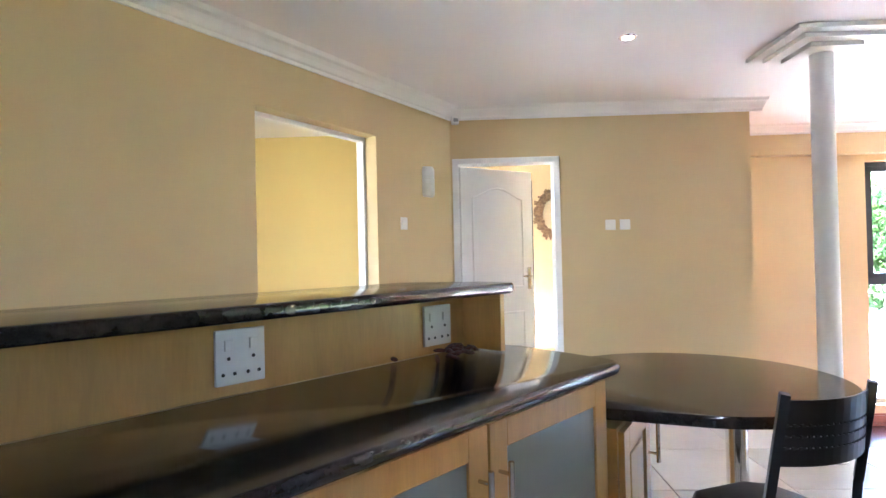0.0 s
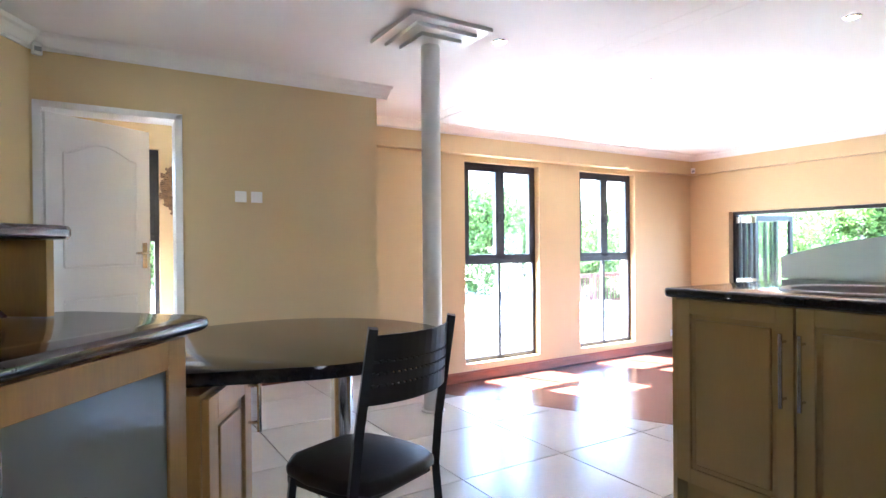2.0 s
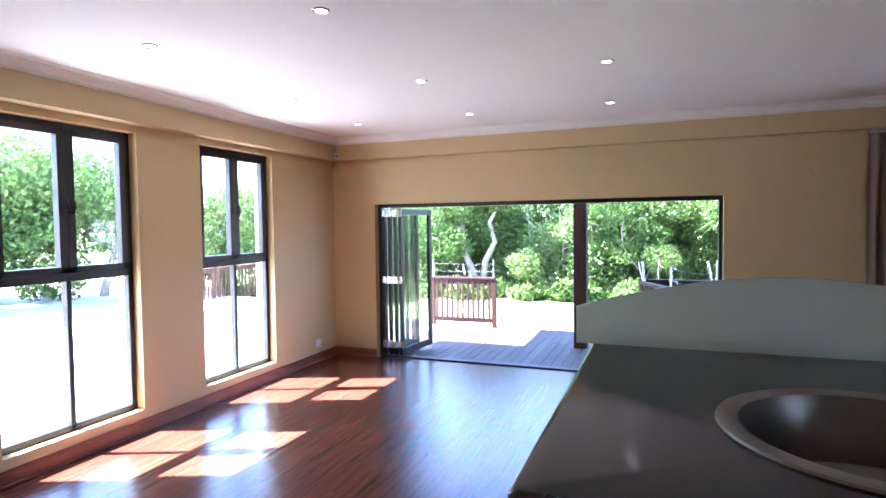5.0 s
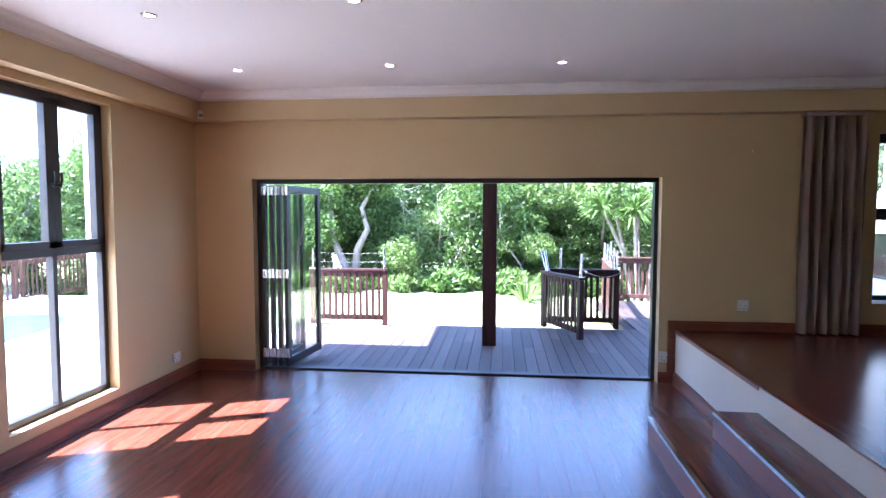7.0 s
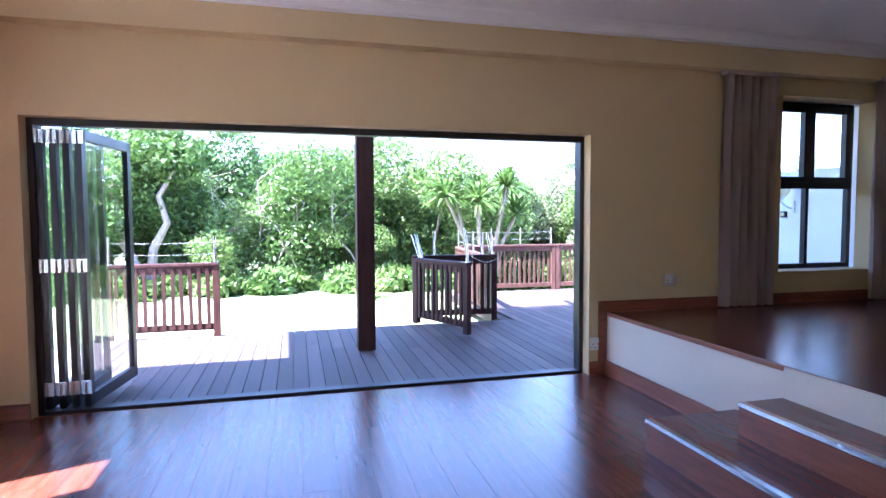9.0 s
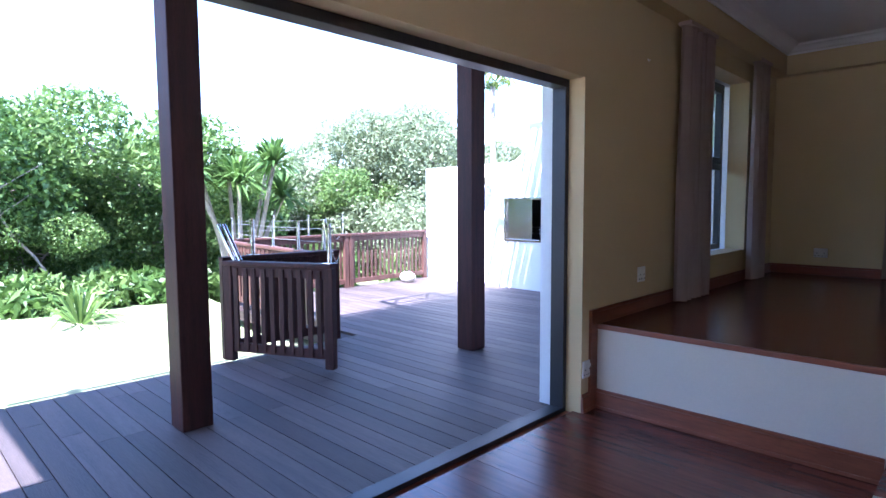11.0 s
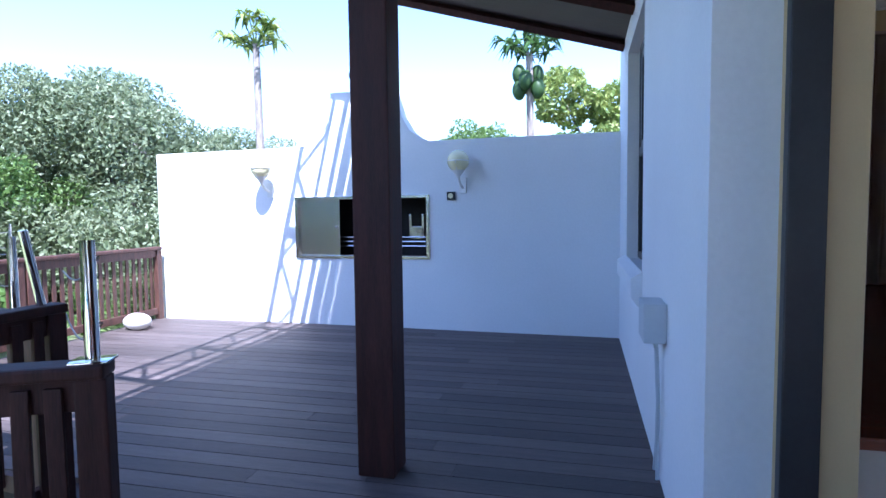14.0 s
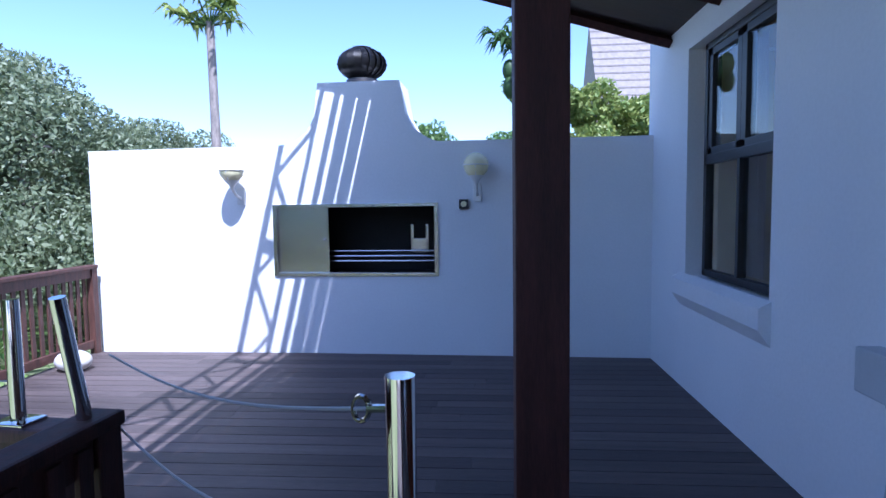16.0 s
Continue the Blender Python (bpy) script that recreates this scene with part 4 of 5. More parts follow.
# fences
def fence_panel(m, L, h, n, label, name="deck_fence", steel=(), lean=None, group="deck fences", mat=FENCEW):
    t = thing(name, m, label, "fence" if name == "deck_fence" else "gate", group)
    for x in (0.04, L - 0.04):
        bm = B()
        box(bm, x - 0.04, x + 0.04, -0.035, 0.035, 0, h - 0.03, 0.006)
        part("post", bm, mat, t)
    bm = B()
    box(bm, 0, L, -0.05, 0.05, h - 0.03, h + 0.01, 0.01)
    part("top_rail", bm, mat, t)
    bm = B()
    box(bm, 0.08, L - 0.08, -0.02, 0.02, h - 0.12, h - 0.03, 0.004)
    part("upper_rail", bm, mat, t)
    bm = B()
    box(bm, 0.08, L - 0.08, -0.02, 0.02, 0.08, 0.16, 0.004)
    part("lower_rail", bm, mat, t)
    g = random.Random(int(L * 100))
    me = None
    for k in range(n):
        x = 0.08 + (L - 0.16) * (k + 0.5) / n
        if me is None:
            bm = B()
            box(bm, -0.022, 0.022, -0.034, -0.018, 0.10, h - 0.05, 0.003)
            o = part("slat", bm, mat, t)
            me = o.data
        else:
            o = new("slat", me)
            o.parent = t
        o.location = (x + g.uniform(-0.004, 0.004), 0, 0)
        o.rotation_euler = (0, g.uniform(-0.012, 0.012), 0)
    for x in steel:
        bm = B()
        cyl(bm, (x, 0, h + 0.012), (x, 0, h + 0.34), 0.019, 14)
        box(bm, x - 0.05, x + 0.05, -0.04, 0.04, h + 0.010, h + 0.018, 0.002)
        part("steel_post", bm, CHROME, t, "polished steel rail post", True)
    if lean:
        for k, (x, d) in enumerate(lean):
            bm = B()
            cyl(bm, (x, 0, h + 0.012), (x + d, 0.05 * k, h + 0.32), 0.018, 14)
            part("leaning_steel_post", bm, CHROME, t, "leaning steel rail post", True)
    if len(steel) > 1:
        for z in (0.12, 0.26):
            bm = B()
            tube(bm, [(steel[0], 0, h + z), ((steel[0] + steel[-1]) / 2, 0, h + z - 0.012), (steel[-1], 0, h + z)], 0.0025, 5)
            part("wire", bm, GREYP, t)
    return t


gate = fence_panel(frame_on((12.43, 1.81), (11.46, 1.333)) @ pose(0, 0, DZ + 0.03), 1.07, 0.87, 10, "dark slatted timber gate standing open on the deck", "deck_gate", (1.03,), ((0.1, -0.16), (0.16, -0.2)), "deck gates", POSTW)
fence_panel(frame_on((12.46, 1.84), (12.38, 0.68)) @ pose(0, 0, DZ + 0.03), 1.18, 0.90, 11, "dark slatted timber fence panel at the deck edge", steel=(0.3,), lean=((1.1, -0.06),), mat=POSTW)
fence_panel(frame_on((12.38, 5.55), (12.40, 4.28)) @ pose(0, 0, DZ), 1.27, 0.90, 11, "dark red-brown slatted fence panel with wire rail", steel=(0.05, 1.22), mat=POSTW)
fence_panel(frame_on((15.42, -3.50), (15.42, -1.7)) @ pose(0, 0, DZ - 0.02), 1.8, 0.92, 17, "red-brown slatted timber fence beside the white wall")
fence_panel(frame_on((15.42, -1.68), (15.45, 0.32)) @ pose(0, 0, DZ - 0.02), 2.0, 0.92, 18, "red-brown slatted timber fence with steel posts", steel=(0.1, 0.75, 1.35, 1.9))
fence_panel(frame_on((15.43, 0.36), (12.50, 0.66)) @ pose(0, 0, DZ - 0.02), 2.94, 0.90, 22, "red-brown slatted timber fence along the deck", steel=(0.1, 0.8, 1.5, 2.2, 2.8))
for k in range(4):
    fence_panel(frame_on((12.9 + 2.2 * k, 13.2), (15.0 + 2.2 * k, 13.2)) @ pose(0, 0, -0.3), 2.1, 1.0, 14, "dark slatted garden fence beyond the pool")
# slack wire with eye fittings at the gate
t = thing("slack_wire_rope", pose(11.47, 1.35, DZ + 0.03 + 0.88), "slack steel wire rope with eye fittings on the gate post", "wire rope")
for z, sag in ((0.28, 0.05), (0.10, 0.08)):
    bm = B()
    end = Vector((0.92, -0.72, z - 0.12))
    pts = [Vector((0.03, -0.02, z)).lerp(end, k / 12) - Vector((0, 0, sag * math.sin(math.pi * k / 12))) for k in range(13)]
    tube(bm, pts, 0.003, 6)
    part("rope", bm, GREYP, t)
    bm = B()
    d = (pts[2] - pts[0]).normalized()
    ring = [pts[1] + d * 0.018 * math.cos(a) + Vector((0, 0, 0.018 * math.sin(a))) for a in [2 * math.pi * k / 12 for k in range(13)]]
    tube(bm, ring, 0.004, 6)
    cyl(bm, pts[0], pts[1] - d * 0.018, 0.006, 8)
    part("eye_fitting", bm, STEEL, t)

# braai wall
GWM = frame_on((XO, -3.36), (15.46, -3.578))
GX = 5.62
bx = [(2.0, 3.66, 0.73, 1.445)]
bm = B()
gz = 2.03
hole = bx[0]


def sheet(bm, poly, y0, y1):
    a = [bm.verts.new((x, y0, z)) for x, z in poly]
    b = [bm.verts.new((x, y1, z)) for x, z in poly]
    bm.faces.new(a)
    bm.faces.new(b[::-1])
    for k in range(len(poly)):
        j = (k + 1) % len(poly)
        bm.faces.new((a[j], a[k], b[k], b[j]))


sheet(bm, [(0, -0.3), (hole[0], -0.3), (hole[0], gz + 0.0), (0, gz)][::1], 0, -0.3)
sheet(bm, [(hole[1], -0.3), (GX, -0.3), (GX, gz - 0.01), (hole[1], gz)], 0, -0.3)
sheet(bm, [(hole[0], -0.3), (hole[1], -0.3), (hole[1], hole[2]), (hole[0], hole[2])], 0, -0.3)
sheet(bm, [(hole[0], hole[3]), (hole[1], hole[3]), (hole[1], gz), (3.56, gz), (3.42, gz + 0.03), (3.29, gz + 0.12), (3.21, gz + 0.28), (3.17, 2.62), (2.36, 2.62), (2.31, gz + 0.28), (2.22, gz + 0.12), (2.08, gz + 0.03), (hole[0], gz)], 0, -0.5)
bmesh.ops.recalc_face_normals(bm, faces=bm.faces)
bmesh.ops.remove_doubles(bm, verts=bm.verts, dist=1e-4)
structure("wall_garden_east", bm, PLASTER, "white plastered garden wall with a built-in braai chimney", "wall").matrix_basis = GWM
t = thing("built_in_braai", GWM @ pose(hole[0], 0, hole[2]), "stainless steel framed built-in braai, half open", "barbecue")
BW, BH = hole[1] - hole[0], hole[3] - hole[2]
bm = B()
for a in ((0, 0.04, 0, BH), (BW - 0.04, BW, 0, BH), (0.04, BW - 0.04, 0, 0.035), (0.04, BW - 0.04, BH - 0.035, BH)):
    box(bm, a[0], a[1], -0.04, 0.018, a[2], a[3], 0.003)
part("frame", bm, STEEL, t)
bm = B()
box(bm, 0, BW, -0.62, -0.6, 0, BH)
box(bm, 0, 0.01, -0.6, -0.04, 0, BH)
box(bm, BW - 0.01, BW, -0.6, -0.04, 0, BH)
box(bm, 0, BW, -0.6, -0.04, -0.01, 0.0)
box(bm, 0, BW, -0.6, -0.04, BH, BH + 0.01)
part("firebox", bm, SOOT, t, "sooty black firebox")
bm = B()
box(bm, BW - 0.56, BW - 0.04, -0.03, -0.018, 0.035, BH - 0.035, 0.002)
d = part("sliding_door", bm, STEEL, t, "grey steel sliding door")
bm = B()
ball(bm, (BW - 0.52, -0.008, 0.36), 0.016)
part("knob", bm, CHROME, d)
for z in (0.14, 0.19, 0.24):
    bm = B()
    tube(bm, [(0.02, -0.12, z), (BW - 0.03, -0.12, z)], 0.009, 8)
    part("grid_bar", bm, STEEL, t)
bm = B()
for a in ((0.12, 0.15, 0.22, 0.50), (0.27, 0.30, 0.22, 0.50), (0.12, 0.30, 0.22, 0.36)):
    box(bm, a[0], a[1], -0.2, -0.16, a[2], a[3], 0.003)
part("ember_basket", bm, STEEL, t, "steel ember basket")
t = thing("turbine_vent", GWM @ pose(2.78, -0.25, 2.62), "black spherical turbine ventilator on the chimney", "chimney vent")
bm = B()
lathe(bm, [(0.0, 0), (0.17, 0), (0.16, 0.06), (0.14, 0.07), (0, 0.07)], 24)
part("collar", bm, BRONZE, t, smooth=True)
for k in range(20):
    a0 = 2 * math.pi * k / 20
    bm = B()
    pr = []
    for j in range(9):
        u = math.pi * (0.08 + 0.84 * j / 8)
        r, z = 0.25 * math.sin(u), 0.22 - 0.165 * math.cos(u)
        aa = a0 + 0.25 * math.sin(u)
        pr.append((bm.verts.new((r * math.cos(aa), r * math.sin(aa), z)), bm.verts.new((r * 0.9 * math.cos(aa + 0.3), r * 0.9 * math.sin(aa + 0.3), z))))
    for p, q in zip(pr, pr[1:]):
        bm.faces.new((p[0], p[1], q[1], q[0]))
    bmesh.ops.solidify(bm, geom=bm.faces[:], thickness=0.004)
    part("vane", bm, BRONZE, t, smooth=True)
bm = B()
lathe(bm, [(0.0, 0.385), (0.10, 0.38), (0.10, 0.372), (0, 0.372)], 20)
part("cap", bm, BRONZE, t)
for s in (1.62, 3.98):
    t = thing("globe_wall_lamp", GWM @ pose(s, 0, 1.45), "white bracket wall lamp with cream glass globe", "wall lamp", "globe wall lamps")
    bm = B()
    box(bm, -0.04, 0.04, 0, 0.025, 0, 0.17, 0.006)
    part("back_plate", bm, PLASTIC, t)
    bm = B()
    tube(bm, [(0, 0.02, 0.06), (0, 0.12, 0.09), (0, 0.2, 0.16)], 0.014, 10)
    lathe(bm, [(0.015, 0.15), (0.03, 0.19), (0.075, 0.235)], 18, (0, 0.2, 0))
    part("arm", bm, PLASTIC, t, smooth=True)
    bm = B()
    ball(bm, (0, 0.2, 0.33), 0.115, u=24, v=16)
    part("globe", bm, GLOBE, t, "cream glass globe", True)
    for k in range(4):
        bm = B()
        a = math.pi / 2 * k
        tube(bm, [(0.075 * math.cos(a), 0.2 + 0.075 * math.sin(a), 0.235), (0.12 * math.cos(a), 0.2 + 0.12 * math.sin(a), 0.33)], 0.005, 6)
        part("cage_bar", bm, PLASTIC, t)
    bm = B()
    tube(bm, [(0.12 * math.cos(a), 0.2 + 0.12 * math.sin(a), 0.33) for a in [2 * math.pi * k / 20 for k in range(21)]], 0.005, 6)
    part("cage_ring", bm, PLASTIC, t)
t = thing("outdoor_plug_box", GWM @ pose(1.75, 0, 1.38), "small dark outdoor socket box under the lamp", "socket")
bm = B()
box(bm, -0.045, 0.045, 0, 0.04, 0, 0.09, 0.006)
part("housing", bm, BLACKM, t)
bm = B()
cyl(bm, (0, 0.04, 0.045), (0, 0.046, 0.045), 0.028, 16)
part("cover", bm, GLOBE, t)
t = thing("electric_meter_box", pose(XO, -0.17, 0.65, 0, 0, 90), "pale grey electrical box on the white wall", "electrical box")
bm = B()
box(bm, -0.11, 0.11, -0.1, 0, 0, 0.18, 0.008)
part("housing", bm, GREYBOX, t)
for dx in (-0.02, 0.02):
    bm = B()
    tube(bm, [(dx, -0.04, 0), (dx * 0.4, -0.03, -0.05), (dx * 0.3, -0.02, -0.3), (dx * 0.5 - 0.02, -0.02, -0.5), (dx * 3 - 0.05, -0.02, -0.67)], 0.009, 8)
    part("conduit", bm, GREYBOX, t)
t = thing("round_boulder", GWM @ pose(5.3, 0.75, DZ), "pale rounded boulder at the deck edge", "stone")
bm = B()
ball(bm, (0, 0, 0.09), 0.14, 1.2, 0.9, 0.7)
part("stone", bm, STONE, t, smooth=True)
# neighbour's roof far behind
t = thing("neighbour_house", pose(1.0, -24, 0.7), "neighbouring house with brown tiled gable roof behind the trees", "house")
bm = B()
box(bm, -5, 5, -4, 0, -1.35, 5.2)
part("wall", bm, PLASTER, t)
bm = B()
vs = [bm.verts.new(p) for p in ((-5.4, 0.4, 5.1), (5.4, 0.4, 5.1), (5.4, -2, 9.2), (-5.4, -2, 9.2), (-5.4, -4.4, 5.1), (5.4, -4.4, 5.1))]
for f in ((0, 1, 2, 3), (3, 2, 5, 4), (0, 3, 4), (1, 5, 2), (0, 4, 5, 1)):
    bm.faces.new([vs[i] for i in f])
rf = part("roof", bm, ROOFT, t)
for k in range(11):
    bm = B()
    u = k / 11
    box(bm, -5.4, 5.4, 0.4 - 2.4 * u - 0.06, 0.4 - 2.4 * u + 0.02, 5.1 + 4.1 * u, 5.1 + 4.1 * u + 0.07)
    part("tile_course", bm, ROOFT, rf)


# ---- plants ----
def leaf_cloud(name, seed, clumps, count, size, mat, parent, long=2.2):
    """Many small leaves gathered in uneven clumps (x, y, z, r)."""
    g = np.random.RandomState(seed)
    tot = sum(c[3] ** 2 for c in clumps)
    V, F = [], []
    for cx, cy, cz, r in clumps:
        n = int(count * r * r / tot)
        d = g.normal(size=(n, 3))
        d /= np.linalg.norm(d, axis=1)[:, None]
        rad = r * (0.55 + 0.5 * g.rand(n) ** 0.6)
        rad *= 1 + 0.22 * np.sin(5 * d[:, 0] + seed) * np.cos(4 * d[:, 2] + cx)
        c = np.array((cx, cy, cz)) + d * rad[:, None] * (1, 1, 0.85)
        u = g.normal(size=(n, 3))
        u /= np.linalg.norm(u, axis=1)[:, None]
        v = np.cross(u, g.normal(size=(n, 3)))
        v /= np.linalg.norm(v, axis=1)[:, None] + 1e-6
        s = size * (0.6 + 0.8 * g.rand(n))[:, None]
        quad = np.stack((c - u * s * long / 2, c + v * s / 2, c + u * s * long / 2, c - v * s / 2), 1).reshape(-1, 3)
        base = len(V)
        V.extend(map(tuple, quad))
        F.extend((base + 4 * k, base + 4 * k + 1, base + 4 * k + 2, base + 4 * k + 3) for k in range(n))
    me = bpy.data.meshes.new(name)
    me.from_pydata(V, [], F)
    me.materials.append(mat)
    ob = new(name, me)
    ob.parent = parent
    return ob


def tree(m, seed, h, r, mat, label, count=9000, size=0.13, trunk=0.13, low=0.25, group="garden trees"):
    g = random.Random(seed)
    t = thing("tree", m, label, "tree", group)
    bm = B()
    lean = Vector((g.uniform(-0.3, 0.3), g.uniform(-0.3, 0.3), 0))
    pts = [lean * (k / 5) ** 1.5 * 2 + Vector((g.uniform(-0.08, 0.08) * k, g.uniform(-0.08, 0.08) * k, h * 0.62 * k / 5)) for k in range(6)]
    for k in range(5):
        cyl(bm, pts[k], pts[k + 1], trunk * (1 - 0.13 * k), 8, trunk * (1 - 0.13 * (k + 1)))
    clumps = []
    for k in range(11):
        a = g.uniform(0, 6.28)
        p = pts[g.randint(1, 5)]
        q = Vector((r * math.cos(a) * g.uniform(0.3, 0.95), r * math.sin(a) * g.uniform(0.3, 0.95), h * g.uniform(low, 0.88)))
        mid = p.lerp(q, 0.5) + Vector((0, 0, g.uniform(-0.2, 0.3)))
        cyl(bm, p, mid, trunk * 0.42, 6, trunk * 0.28)
        cyl(bm, mid, q, trunk * 0.28, 6, trunk * 0.10)
        clumps.append((*q, r * g.uniform(0.28, 0.5)))
    clumps.append((*pts[5], r * 0.5))
    part("trunk", bm, BARK, t)
    leaf_cloud("crown", seed, clumps, count, size, mat, t)
    return t


ta = tree(pose(21.5, 3.0, -0.6), 1, 4.2, 2.6, LEAF_A, "dense broad-leaved green garden tree", 46000, 0.056, low=0.1)
tb = tree(pose(20.6, -0.5, -0.6), 2, 4.1, 2.3, LEAF_C, "bright green bushy garden tree", 42000, 0.054, low=0.1)
td = tree(pose(22.5, 6.0, -0.6), 3, 4.8, 3.0, LEAF_D, "tall dark green garden tree with bare lower limbs", 40000, 0.06, low=0.3)
tg = tree(pose(18.7, -6.9, -0.6), 5, 5.3, 2.6, LEAF_B, "grey-green feathery tree behind the white wall", 80000, 0.044, low=0.12)
te = tree(pose(9.35, -6.8, -0.6), 6, 4.2, 1.25, LEAF_E, "yellow-green bushy tree behind the white wall", 38000, 0.042, low=0.3)
for o in (ta, tb, td):
    o.scale = (1, 1, 0.95)
g = random.Random(11)
for x, y, src, s in ((20.2, 5.0, tb, 0.85), (20.4, 7.6, ta, 1.0), (21.2, 10.0, tb, 1.0), (23.5, 1.2, td, 0.8), (22.5, -3.2, ta, 0.8), (20.8, -5.4, tb, 0.85), (24.5, 9.0, td, 0.95), (24.0, 4.2, ta, 0.95), (20.5, -9.0, tg, 1.05), (21.2, -5.4, tg, 1.16), (17.6, -10.0, tg, 0.9), (13.8, -10.5, tg, 0.6),
                     (25.0, -1.0, tb, 1.05), (24.0, -7.0, ta, 0.95), (22.0, 13.0, ta, 1.1), (18.0, 15.5, tb, 1.1), (14.5, 17.0, ta, 1.1), (11.0, 18.5, tb, 1.2), (7.5, 19.0, ta, 1.1), (4.0, 20.0, tb, 1.2), (0.5, 20.0, td, 1.0), (25.5, 16.0, td, 1.1),
                     (19.5, 18.0, td, 1.0), (9.5, -12.0, tb, 0.72), (10.6, -14.0, ta, 0.78), (9.3, -7.4, te, 0.80), (8.3, -8.0, te, 0.95), (13.0, -17.0, ta, 1.12), (15.0, -16.5, tb, 1.08), (27.0, -12.0, ta, 0.9), (20.0, 2.0, tb, 0.6), (23.2, 7.6, td, 1.0), (22.0, 0.6, ta, 0.9)):
    s = s * 0.85 if x > 19 else s
    c = copy_thing(src, pose(x, y, -0.6, 0, 0, g.uniform(0, 360)) @ Matrix.Diagonal((s, s, s, 1)))
    c.scale = (s, s, s * g.uniform(0.9, 1.05) * (0.98 if x > 19 and y < 12 else 1))


t = thing("leaning_tree", pose(19.0, 6.3, -0.5), "pale twisted bare trunk leaning among the bushes", "tree")
bm = B()
for pts in ([(0, 0, 0), (0.05, 0.25, 0.7), (0, 0.2, 1.2), (0.05, -0.1, 1.8), (0, 0.05, 2.4), (0, -0.3, 3.0)], [(0, 0, 0), (0, 0.5, 0.7), (0.1, 0.9, 1.5), (0.1, 1.0, 2.6)]):
    for k, (p, q) in enumerate(zip(pts, pts[1:])):
        cyl(bm, p, q, 0.13 - 0.018 * k, 9, 0.13 - 0.018 * (k + 1))
        ball(bm, q, 0.13 - 0.018 * (k + 1), u=9, v=6)
part("trunk", bm, BARK, t, smooth=True)
leaf_cloud("crown", 31, [(0, -0.4, 3.3, 0.6), (0.1, 1.0, 2.9, 0.6), (0.2, 0.3, 3.5, 0.7)], 5000, 0.07, LEAF_A, t)


def bush(m, seed, r, h, mat, label, size=0.09, count=2200):
    t = thing("bush", m, label, "bush", "garden bushes")
    g = random.Random(seed)
    leaf_cloud("foliage", seed, [(g.uniform(-r, r) * 0.6, g.uniform(-r, r) * 0.6, h * g.uniform(0.25, 0.7), r * g.uniform(0.35, 0.6)) for _ in range(6)], count, size, mat, t, 3)
    return t


b1 = bush(pose(18.9, 4.0, -0.5), 3, 0.7, 0.6, LEAF_A, "low green border bush")
b2 = bush(pose(18.8, 2.2, -0.5), 4, 0.7, 0.6, LEAF_C, "low fresh green border bush", 0.07, 3000)
for k in range(16):
    copy_thing((b1, b2)[k % 2], pose(18.7 + g.uniform(-0.3, 0.7), -3.5 + 0.95 * k, -0.5, 0, 0, g.uniform(0, 360)))


def bare_shrub(m, seed, h):
    """Thin pale stems that twist and fork upwards."""
    g = random.Random(seed)
    t = thing("bare_shrub", m, "thin pale twisted stems standing among the bushes", "shrub", "bare shrubs")
    for k in range(3):
        bm = B()
        p, d = Vector((g.uniform(-0.5, 0.5), g.uniform(-0.7, 0.7), 0)), Vector((g.uniform(-0.2, 0.2), g.uniform(-0.35, 0.35), 1))
        r0 = g.uniform(0.02, 0.045)
        for j in range(7):
            q = p + d.normalized() * h / 7
            cyl(bm, p, q, r0 * (1 - 0.1 * j), 6, r0 * (0.9 - 0.1 * j))
            if j > 2:
                e = q + Vector((g.uniform(-0.2, 0.2), g.uniform(-0.7, 0.7), g.uniform(0.1, 0.5)))
                cyl(bm, q, e, r0 * 0.4, 5, r0 * 0.15)
            p, d = q, d + Vector((g.uniform(-0.3, 0.3), g.uniform(-0.45, 0.45), 0))
        part("stem", bm, BARK, t)


for k, (x, y) in enumerate(((19.4, 3.5), (19.2, 2.0), (19.5, 4.9))):
    bare_shrub(pose(x, y, -0.6), 40 + k, 2.6 + 0.25 * (k % 3))


def blades(bm, c, n, ln, wd, g, droop=0.5, up=0.5):
    """A rosette of long pointed leaves."""
    for k in range(n):
        a, e = g.uniform(0, 6.28), g.uniform(-0.3, 1.3) * up
        d = Vector((math.cos(a) * math.cos(e), math.sin(a) * math.cos(e), math.sin(e)))
        s = Vector((-math.sin(a), math.cos(a), 0)) * wd
        p0, p1 = Vector(c), Vector(c) + d * ln * 0.55
        p2 = Vector(c) + d * ln - Vector((0, 0, droop * ln * 0.4))
        v = [bm.verts.new(p) for p in (p0 - s * 0.6, p0 + s * 0.6, p1 + s, p1 - s, p2)]
        bm.faces.new((v[0], v[1], v[2], v[3]))
        bm.faces.new((v[3], v[2], v[4]))


t = thing("aloe_tree", pose(17.6, -0.9, -0.5), "branched tree aloe with spiky grey-green rosettes", "aloe tree")
g = random.Random(21)
heads = []
bm = B()
for k in range(7):
    a = 2 * math.pi * k / 7
    b0 = Vector((0.15 * math.cos(a), 0.15 * math.sin(a), 0))
    b1_ = Vector((0.35 * math.cos(a), 0.45 * math.sin(a), 1.3))
    b2_ = Vector((g.uniform(0.2, 0.5) * math.cos(a) * 2, g.uniform(0.5, 1.0) * math.sin(a) * 1.3, g.uniform(1.95, 2.75)))
    cyl(bm, b0, b1_, 0.06, 7, 0.045)
    cyl(bm, b1_, b2_, 0.045, 7, 0.035)
    heads.append(b2_)
part("trunk", bm, BARK, t)
for hd in heads:
    bm = B()
    blades(bm, hd, 110, 0.72, 0.03, g, 0.6, 1.0)
    part("rosette", bm, LEAF_A, t)


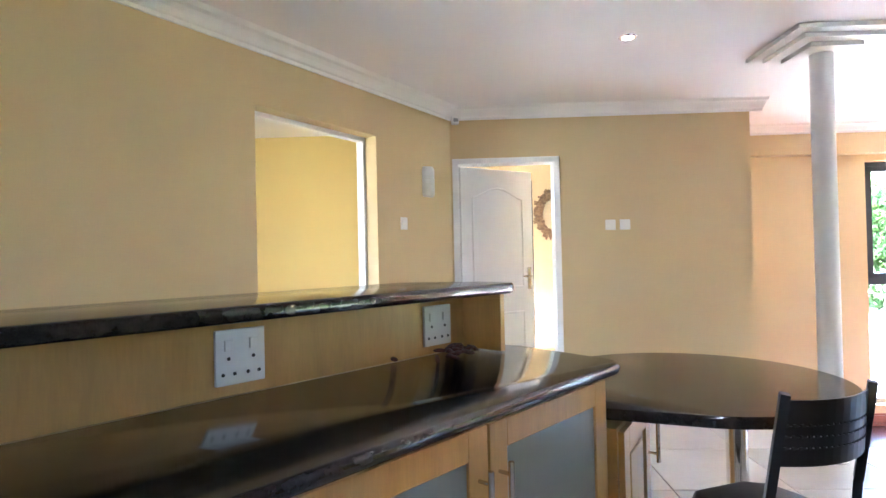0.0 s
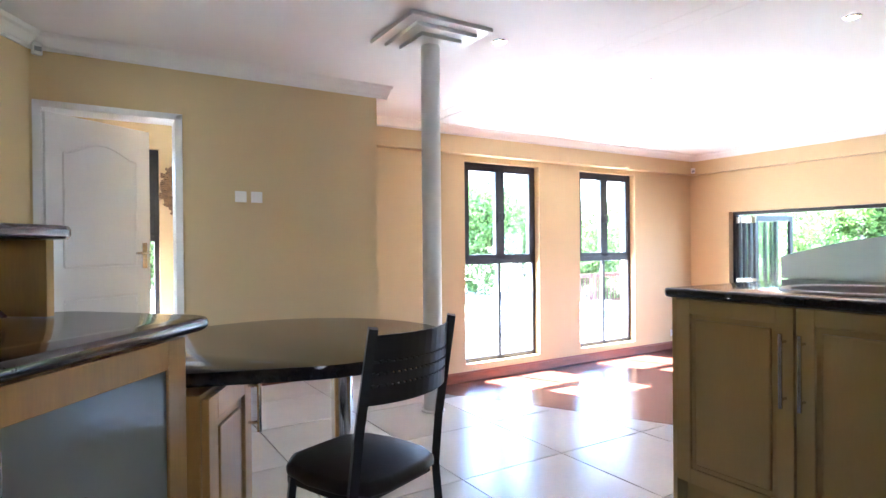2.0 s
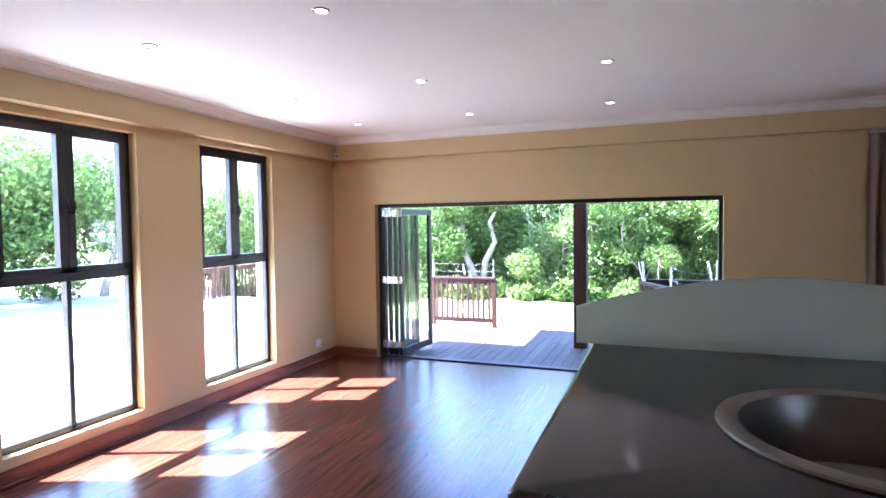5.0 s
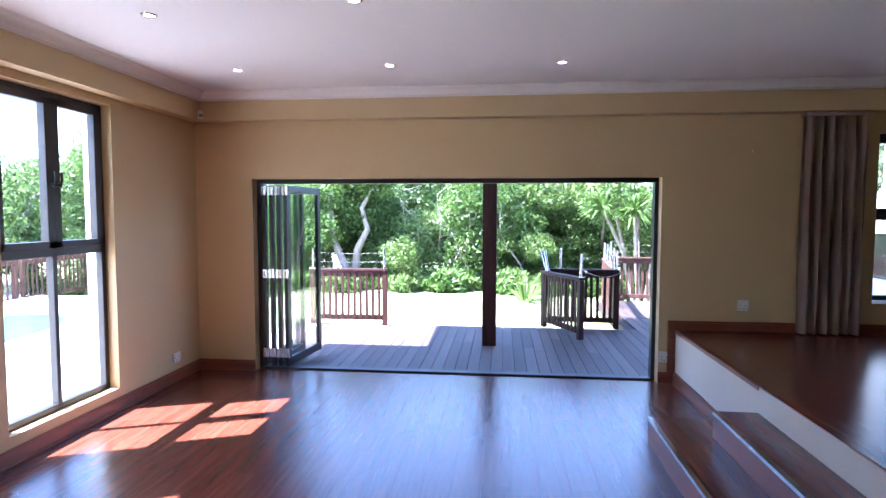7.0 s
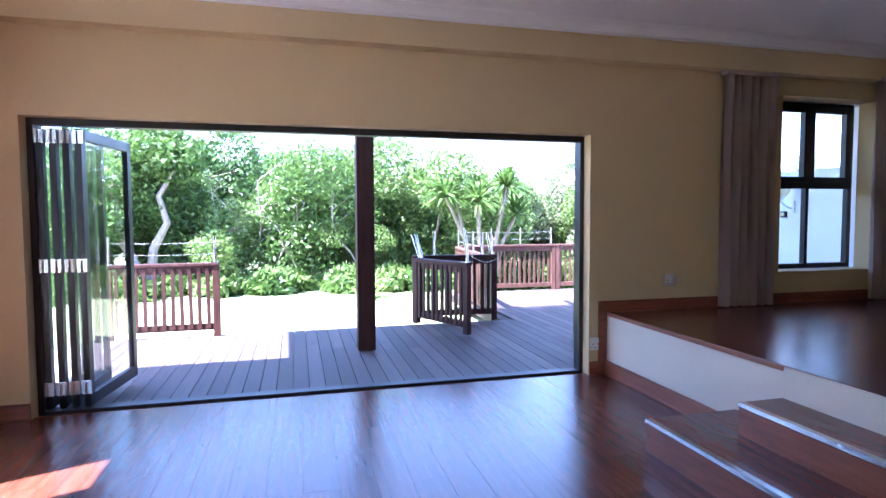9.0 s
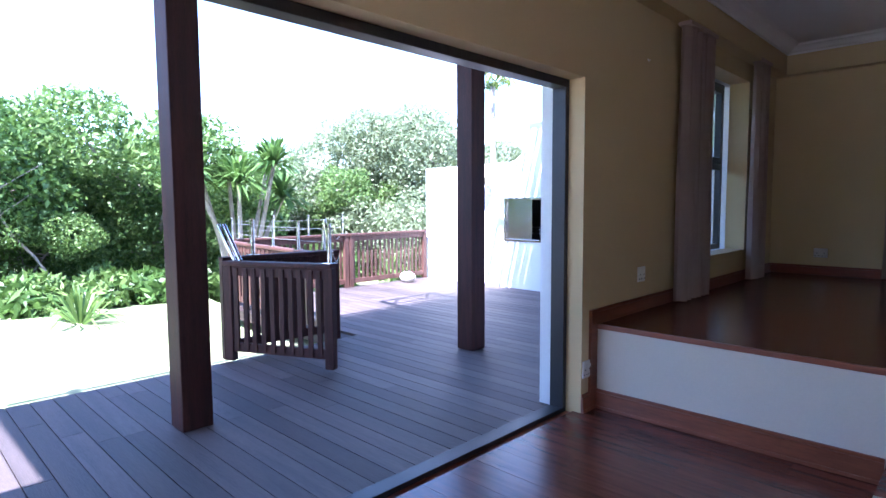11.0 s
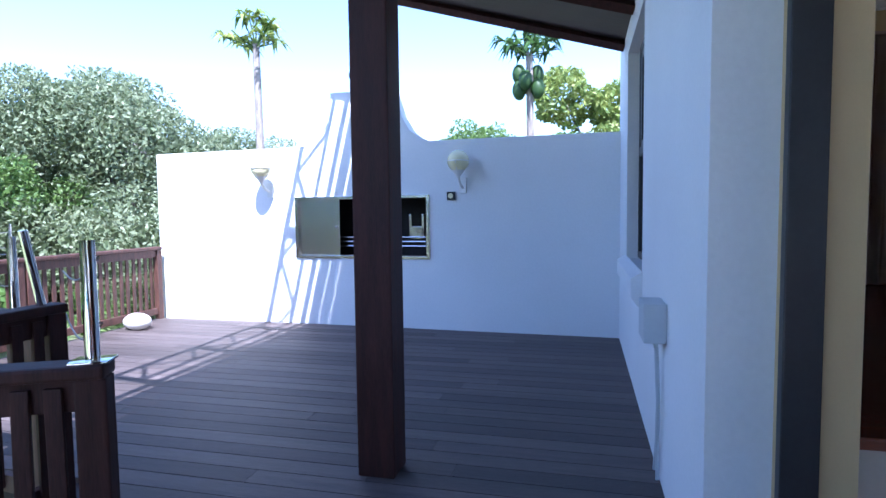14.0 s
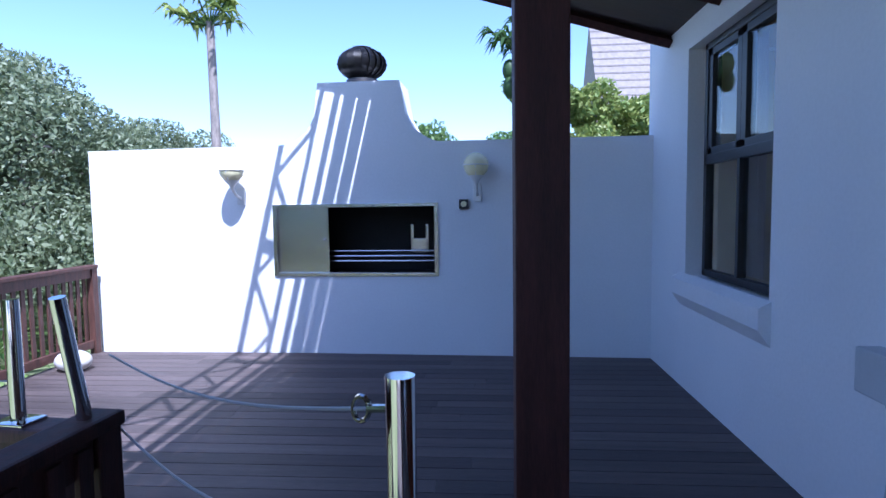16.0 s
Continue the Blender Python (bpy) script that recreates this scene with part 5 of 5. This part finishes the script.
def papaya(m, h, label, fruit):
    t = thing("papaya_tree", m, label, "papaya tree", "papaya trees")
    bm = B()
    cyl(bm, (0, 0, 0), (0.05, 0, h), 0.075, 10, 0.045)
    part("trunk", bm, BARK, t)
    g = random.Random(int(h * 10))
    bm, lf = B(), B()
    for k in range(16):
        a = 2.4 * k
        e = g.uniform(0.0, 1.1)
        L = g.uniform(0.22, 0.42)
        p = Vector((0.05, 0, h)) + Vector((math.cos(a) * math.cos(e), math.sin(a) * math.cos(e), math.sin(e))) * L
        cyl(bm, (0.05, 0, h - 0.05), p, 0.010, 5)
        blades(lf, p, 9, 0.25, 0.028, g, 1.4, 0.5)
    part("leaf_stalk", bm, LEAF_C, t)
    part("leaf", lf, LEAF_E if not fruit else LEAF_D, t)
    for k in range(6 if fruit else 0):
        bm = B()
        ball(bm, (0.05 + 0.14 * math.cos(k * 1.3), 0.14 * math.sin(k * 1.3), h - 0.28 - 0.11 * (k % 3)), 0.11, 0.85, 0.85, 1.25)
        part("fruit", bm, LEAF_D, t, "green unripe papaya", True)


papaya(pose(14.47, -4.42, -0.6), 4.15, "slender papaya tree with pale trunk and drooping leaves", False)
papaya(pose(10.88, -5.35, -0.6), 4.0, "papaya tree with a cluster of green fruit", True)
for (x, y) in ((17.4, -4.3), (18.2, -3.2), (17.0, 1.9)):
    t = thing("spiky_plant", pose(x, y, -0.45), "clump of long strap-like green leaves", "plant", "strap-leaved plants")
    bm = B()
    blades(bm, (0, 0, 0.05), 90, 1.0, 0.02, random.Random(int(x * 7)), 0.8, 1.1)
    part("leaf_clump", bm, LEAF_C, t)

# ---- floor pieces ----
def clip(poly, p, q):
    """The part of poly to the left of the line p to q."""
    out = []
    f = lambda a: (q[0] - p[0]) * (a[1] - p[1]) - (q[1] - p[1]) * (a[0] - p[0])
    for a, b in zip(poly, poly[1:] + poly[:1]):
        fa, fb = f(a), f(b)
        if fa >= 0:
            out.append(a)
        if fa * fb < 0:
            u = fa / (fa - fb)
            out.append((a[0] + u * (b[0] - a[0]), a[1] + u * (b[1] - a[1])))
    return out


def piece(name, poly, z0, z1, mat, parent, cache={}):
    x0, y0 = poly[0]
    key = (name, mat.name, round(z1, 3), tuple((round(x - x0, 3), round(y - y0, 3)) for x, y in poly))
    if key not in cache:
        bm = B()
        extrude(bm, [(x - x0, y - y0) for x, y in poly], z0, z1 - 0.0015)
        top = max(bm.faces, key=lambda f: f.calc_center_median().z)
        bmesh.ops.inset_region(bm, faces=[top], thickness=0.0015, depth=0.0015)
        me = bpy.data.meshes.new(name)
        bm.to_mesh(me)
        bm.free()
        me.materials.append(mat)
        cache[key] = me
    ob = new(name, cache[key])
    ob.parent = parent
    ob.location = (x0, y0, 0)


TS = 0.62
for i in range(-7, 3):
    for j in range(-8, 5):
        x, y = 3.27 + TS * i, 2.31 + TS * j
        poly = [(x + 0.004, y + 0.004), (x + TS - 0.004, y + 0.004), (x + TS - 0.004, y + TS - 0.004), (x + 0.004, y + TS - 0.004)]
        poly = clip(poly, (4.42, 0), (4.42, 5))
        poly = clip(poly, (4.0, 4.655), (-4, 4.655)) if poly else poly
        if poly and y + TS > 1.7 and x + TS > 3.2:
            if y >= 3.5:
                poly = clip(poly, (3.3, 3), (3.34, 4.67))
            elif y > 1.6:
                poly = clip(poly, (4.42, 1.79), (3.46, 3.58))
        if poly and len(poly) > 2:
            piece("tile", poly, K - 0.012, K, TILE, floor_k)
g = random.Random(5)


def planks(x0, x1, y0, y1, z, parent, pw=0.19, pl=1.25):
    j, y = 0, y0
    while y < y1 - 0.005:
        ye = min(y + pw, y1)
        x = x0 - (j % 3) * 0.42
        while x < x1:
            a, b = max(x, x0), min(x + pl, x1)
            if b - a > 0.03:
                piece("plank", [(a + 0.0008, y + 0.0008), (b - 0.0008, y + 0.0008), (b - 0.0008, ye - 0.0008), (a + 0.0008, ye - 0.0008)], z - 0.012, z, PLANK, parent)
            x += pl
        y, j = ye, j + 1


planks(3.3, XE + 0.06, 0.675, YN, -0.01, floor_l)
planks(4.7, XE, -3.3, 0.655, K, floor_p)
bm = B()
box(bm, XO - 0.2, 12.44, -3.5, 5.4, DZ - 0.16, DZ - 0.03)
box(bm, 12.44, 15.46, -3.5, 0.5, DZ - 0.16, DZ - 0.03)
deck = structure("floor_deck", bm, ROOFW, "grey weathered timber deck with gaps between boards", "deck")
y = -3.5
while y < 5.4:
    ye = min(y + 0.138, 5.4)
    xe = 15.46 if ye < 0.5 else 12.46
    xs = [9.64, 9.64 + g.uniform(1.2, 2.6), xe] if xe < 13 else [9.64, 9.64 + g.uniform(1.2, 2.4), 9.64 + g.uniform(3.4, 4.6), xe]
    for a, b in zip(xs, xs[1:]):
        piece("board", [(a + 0.0015, y + 0.003), (b - 0.0015, y + 0.003), (b - 0.0015, ye - 0.003), (a + 0.0015, ye - 0.003)], DZ - 0.03, DZ, DECKW, deck)
    y = ye
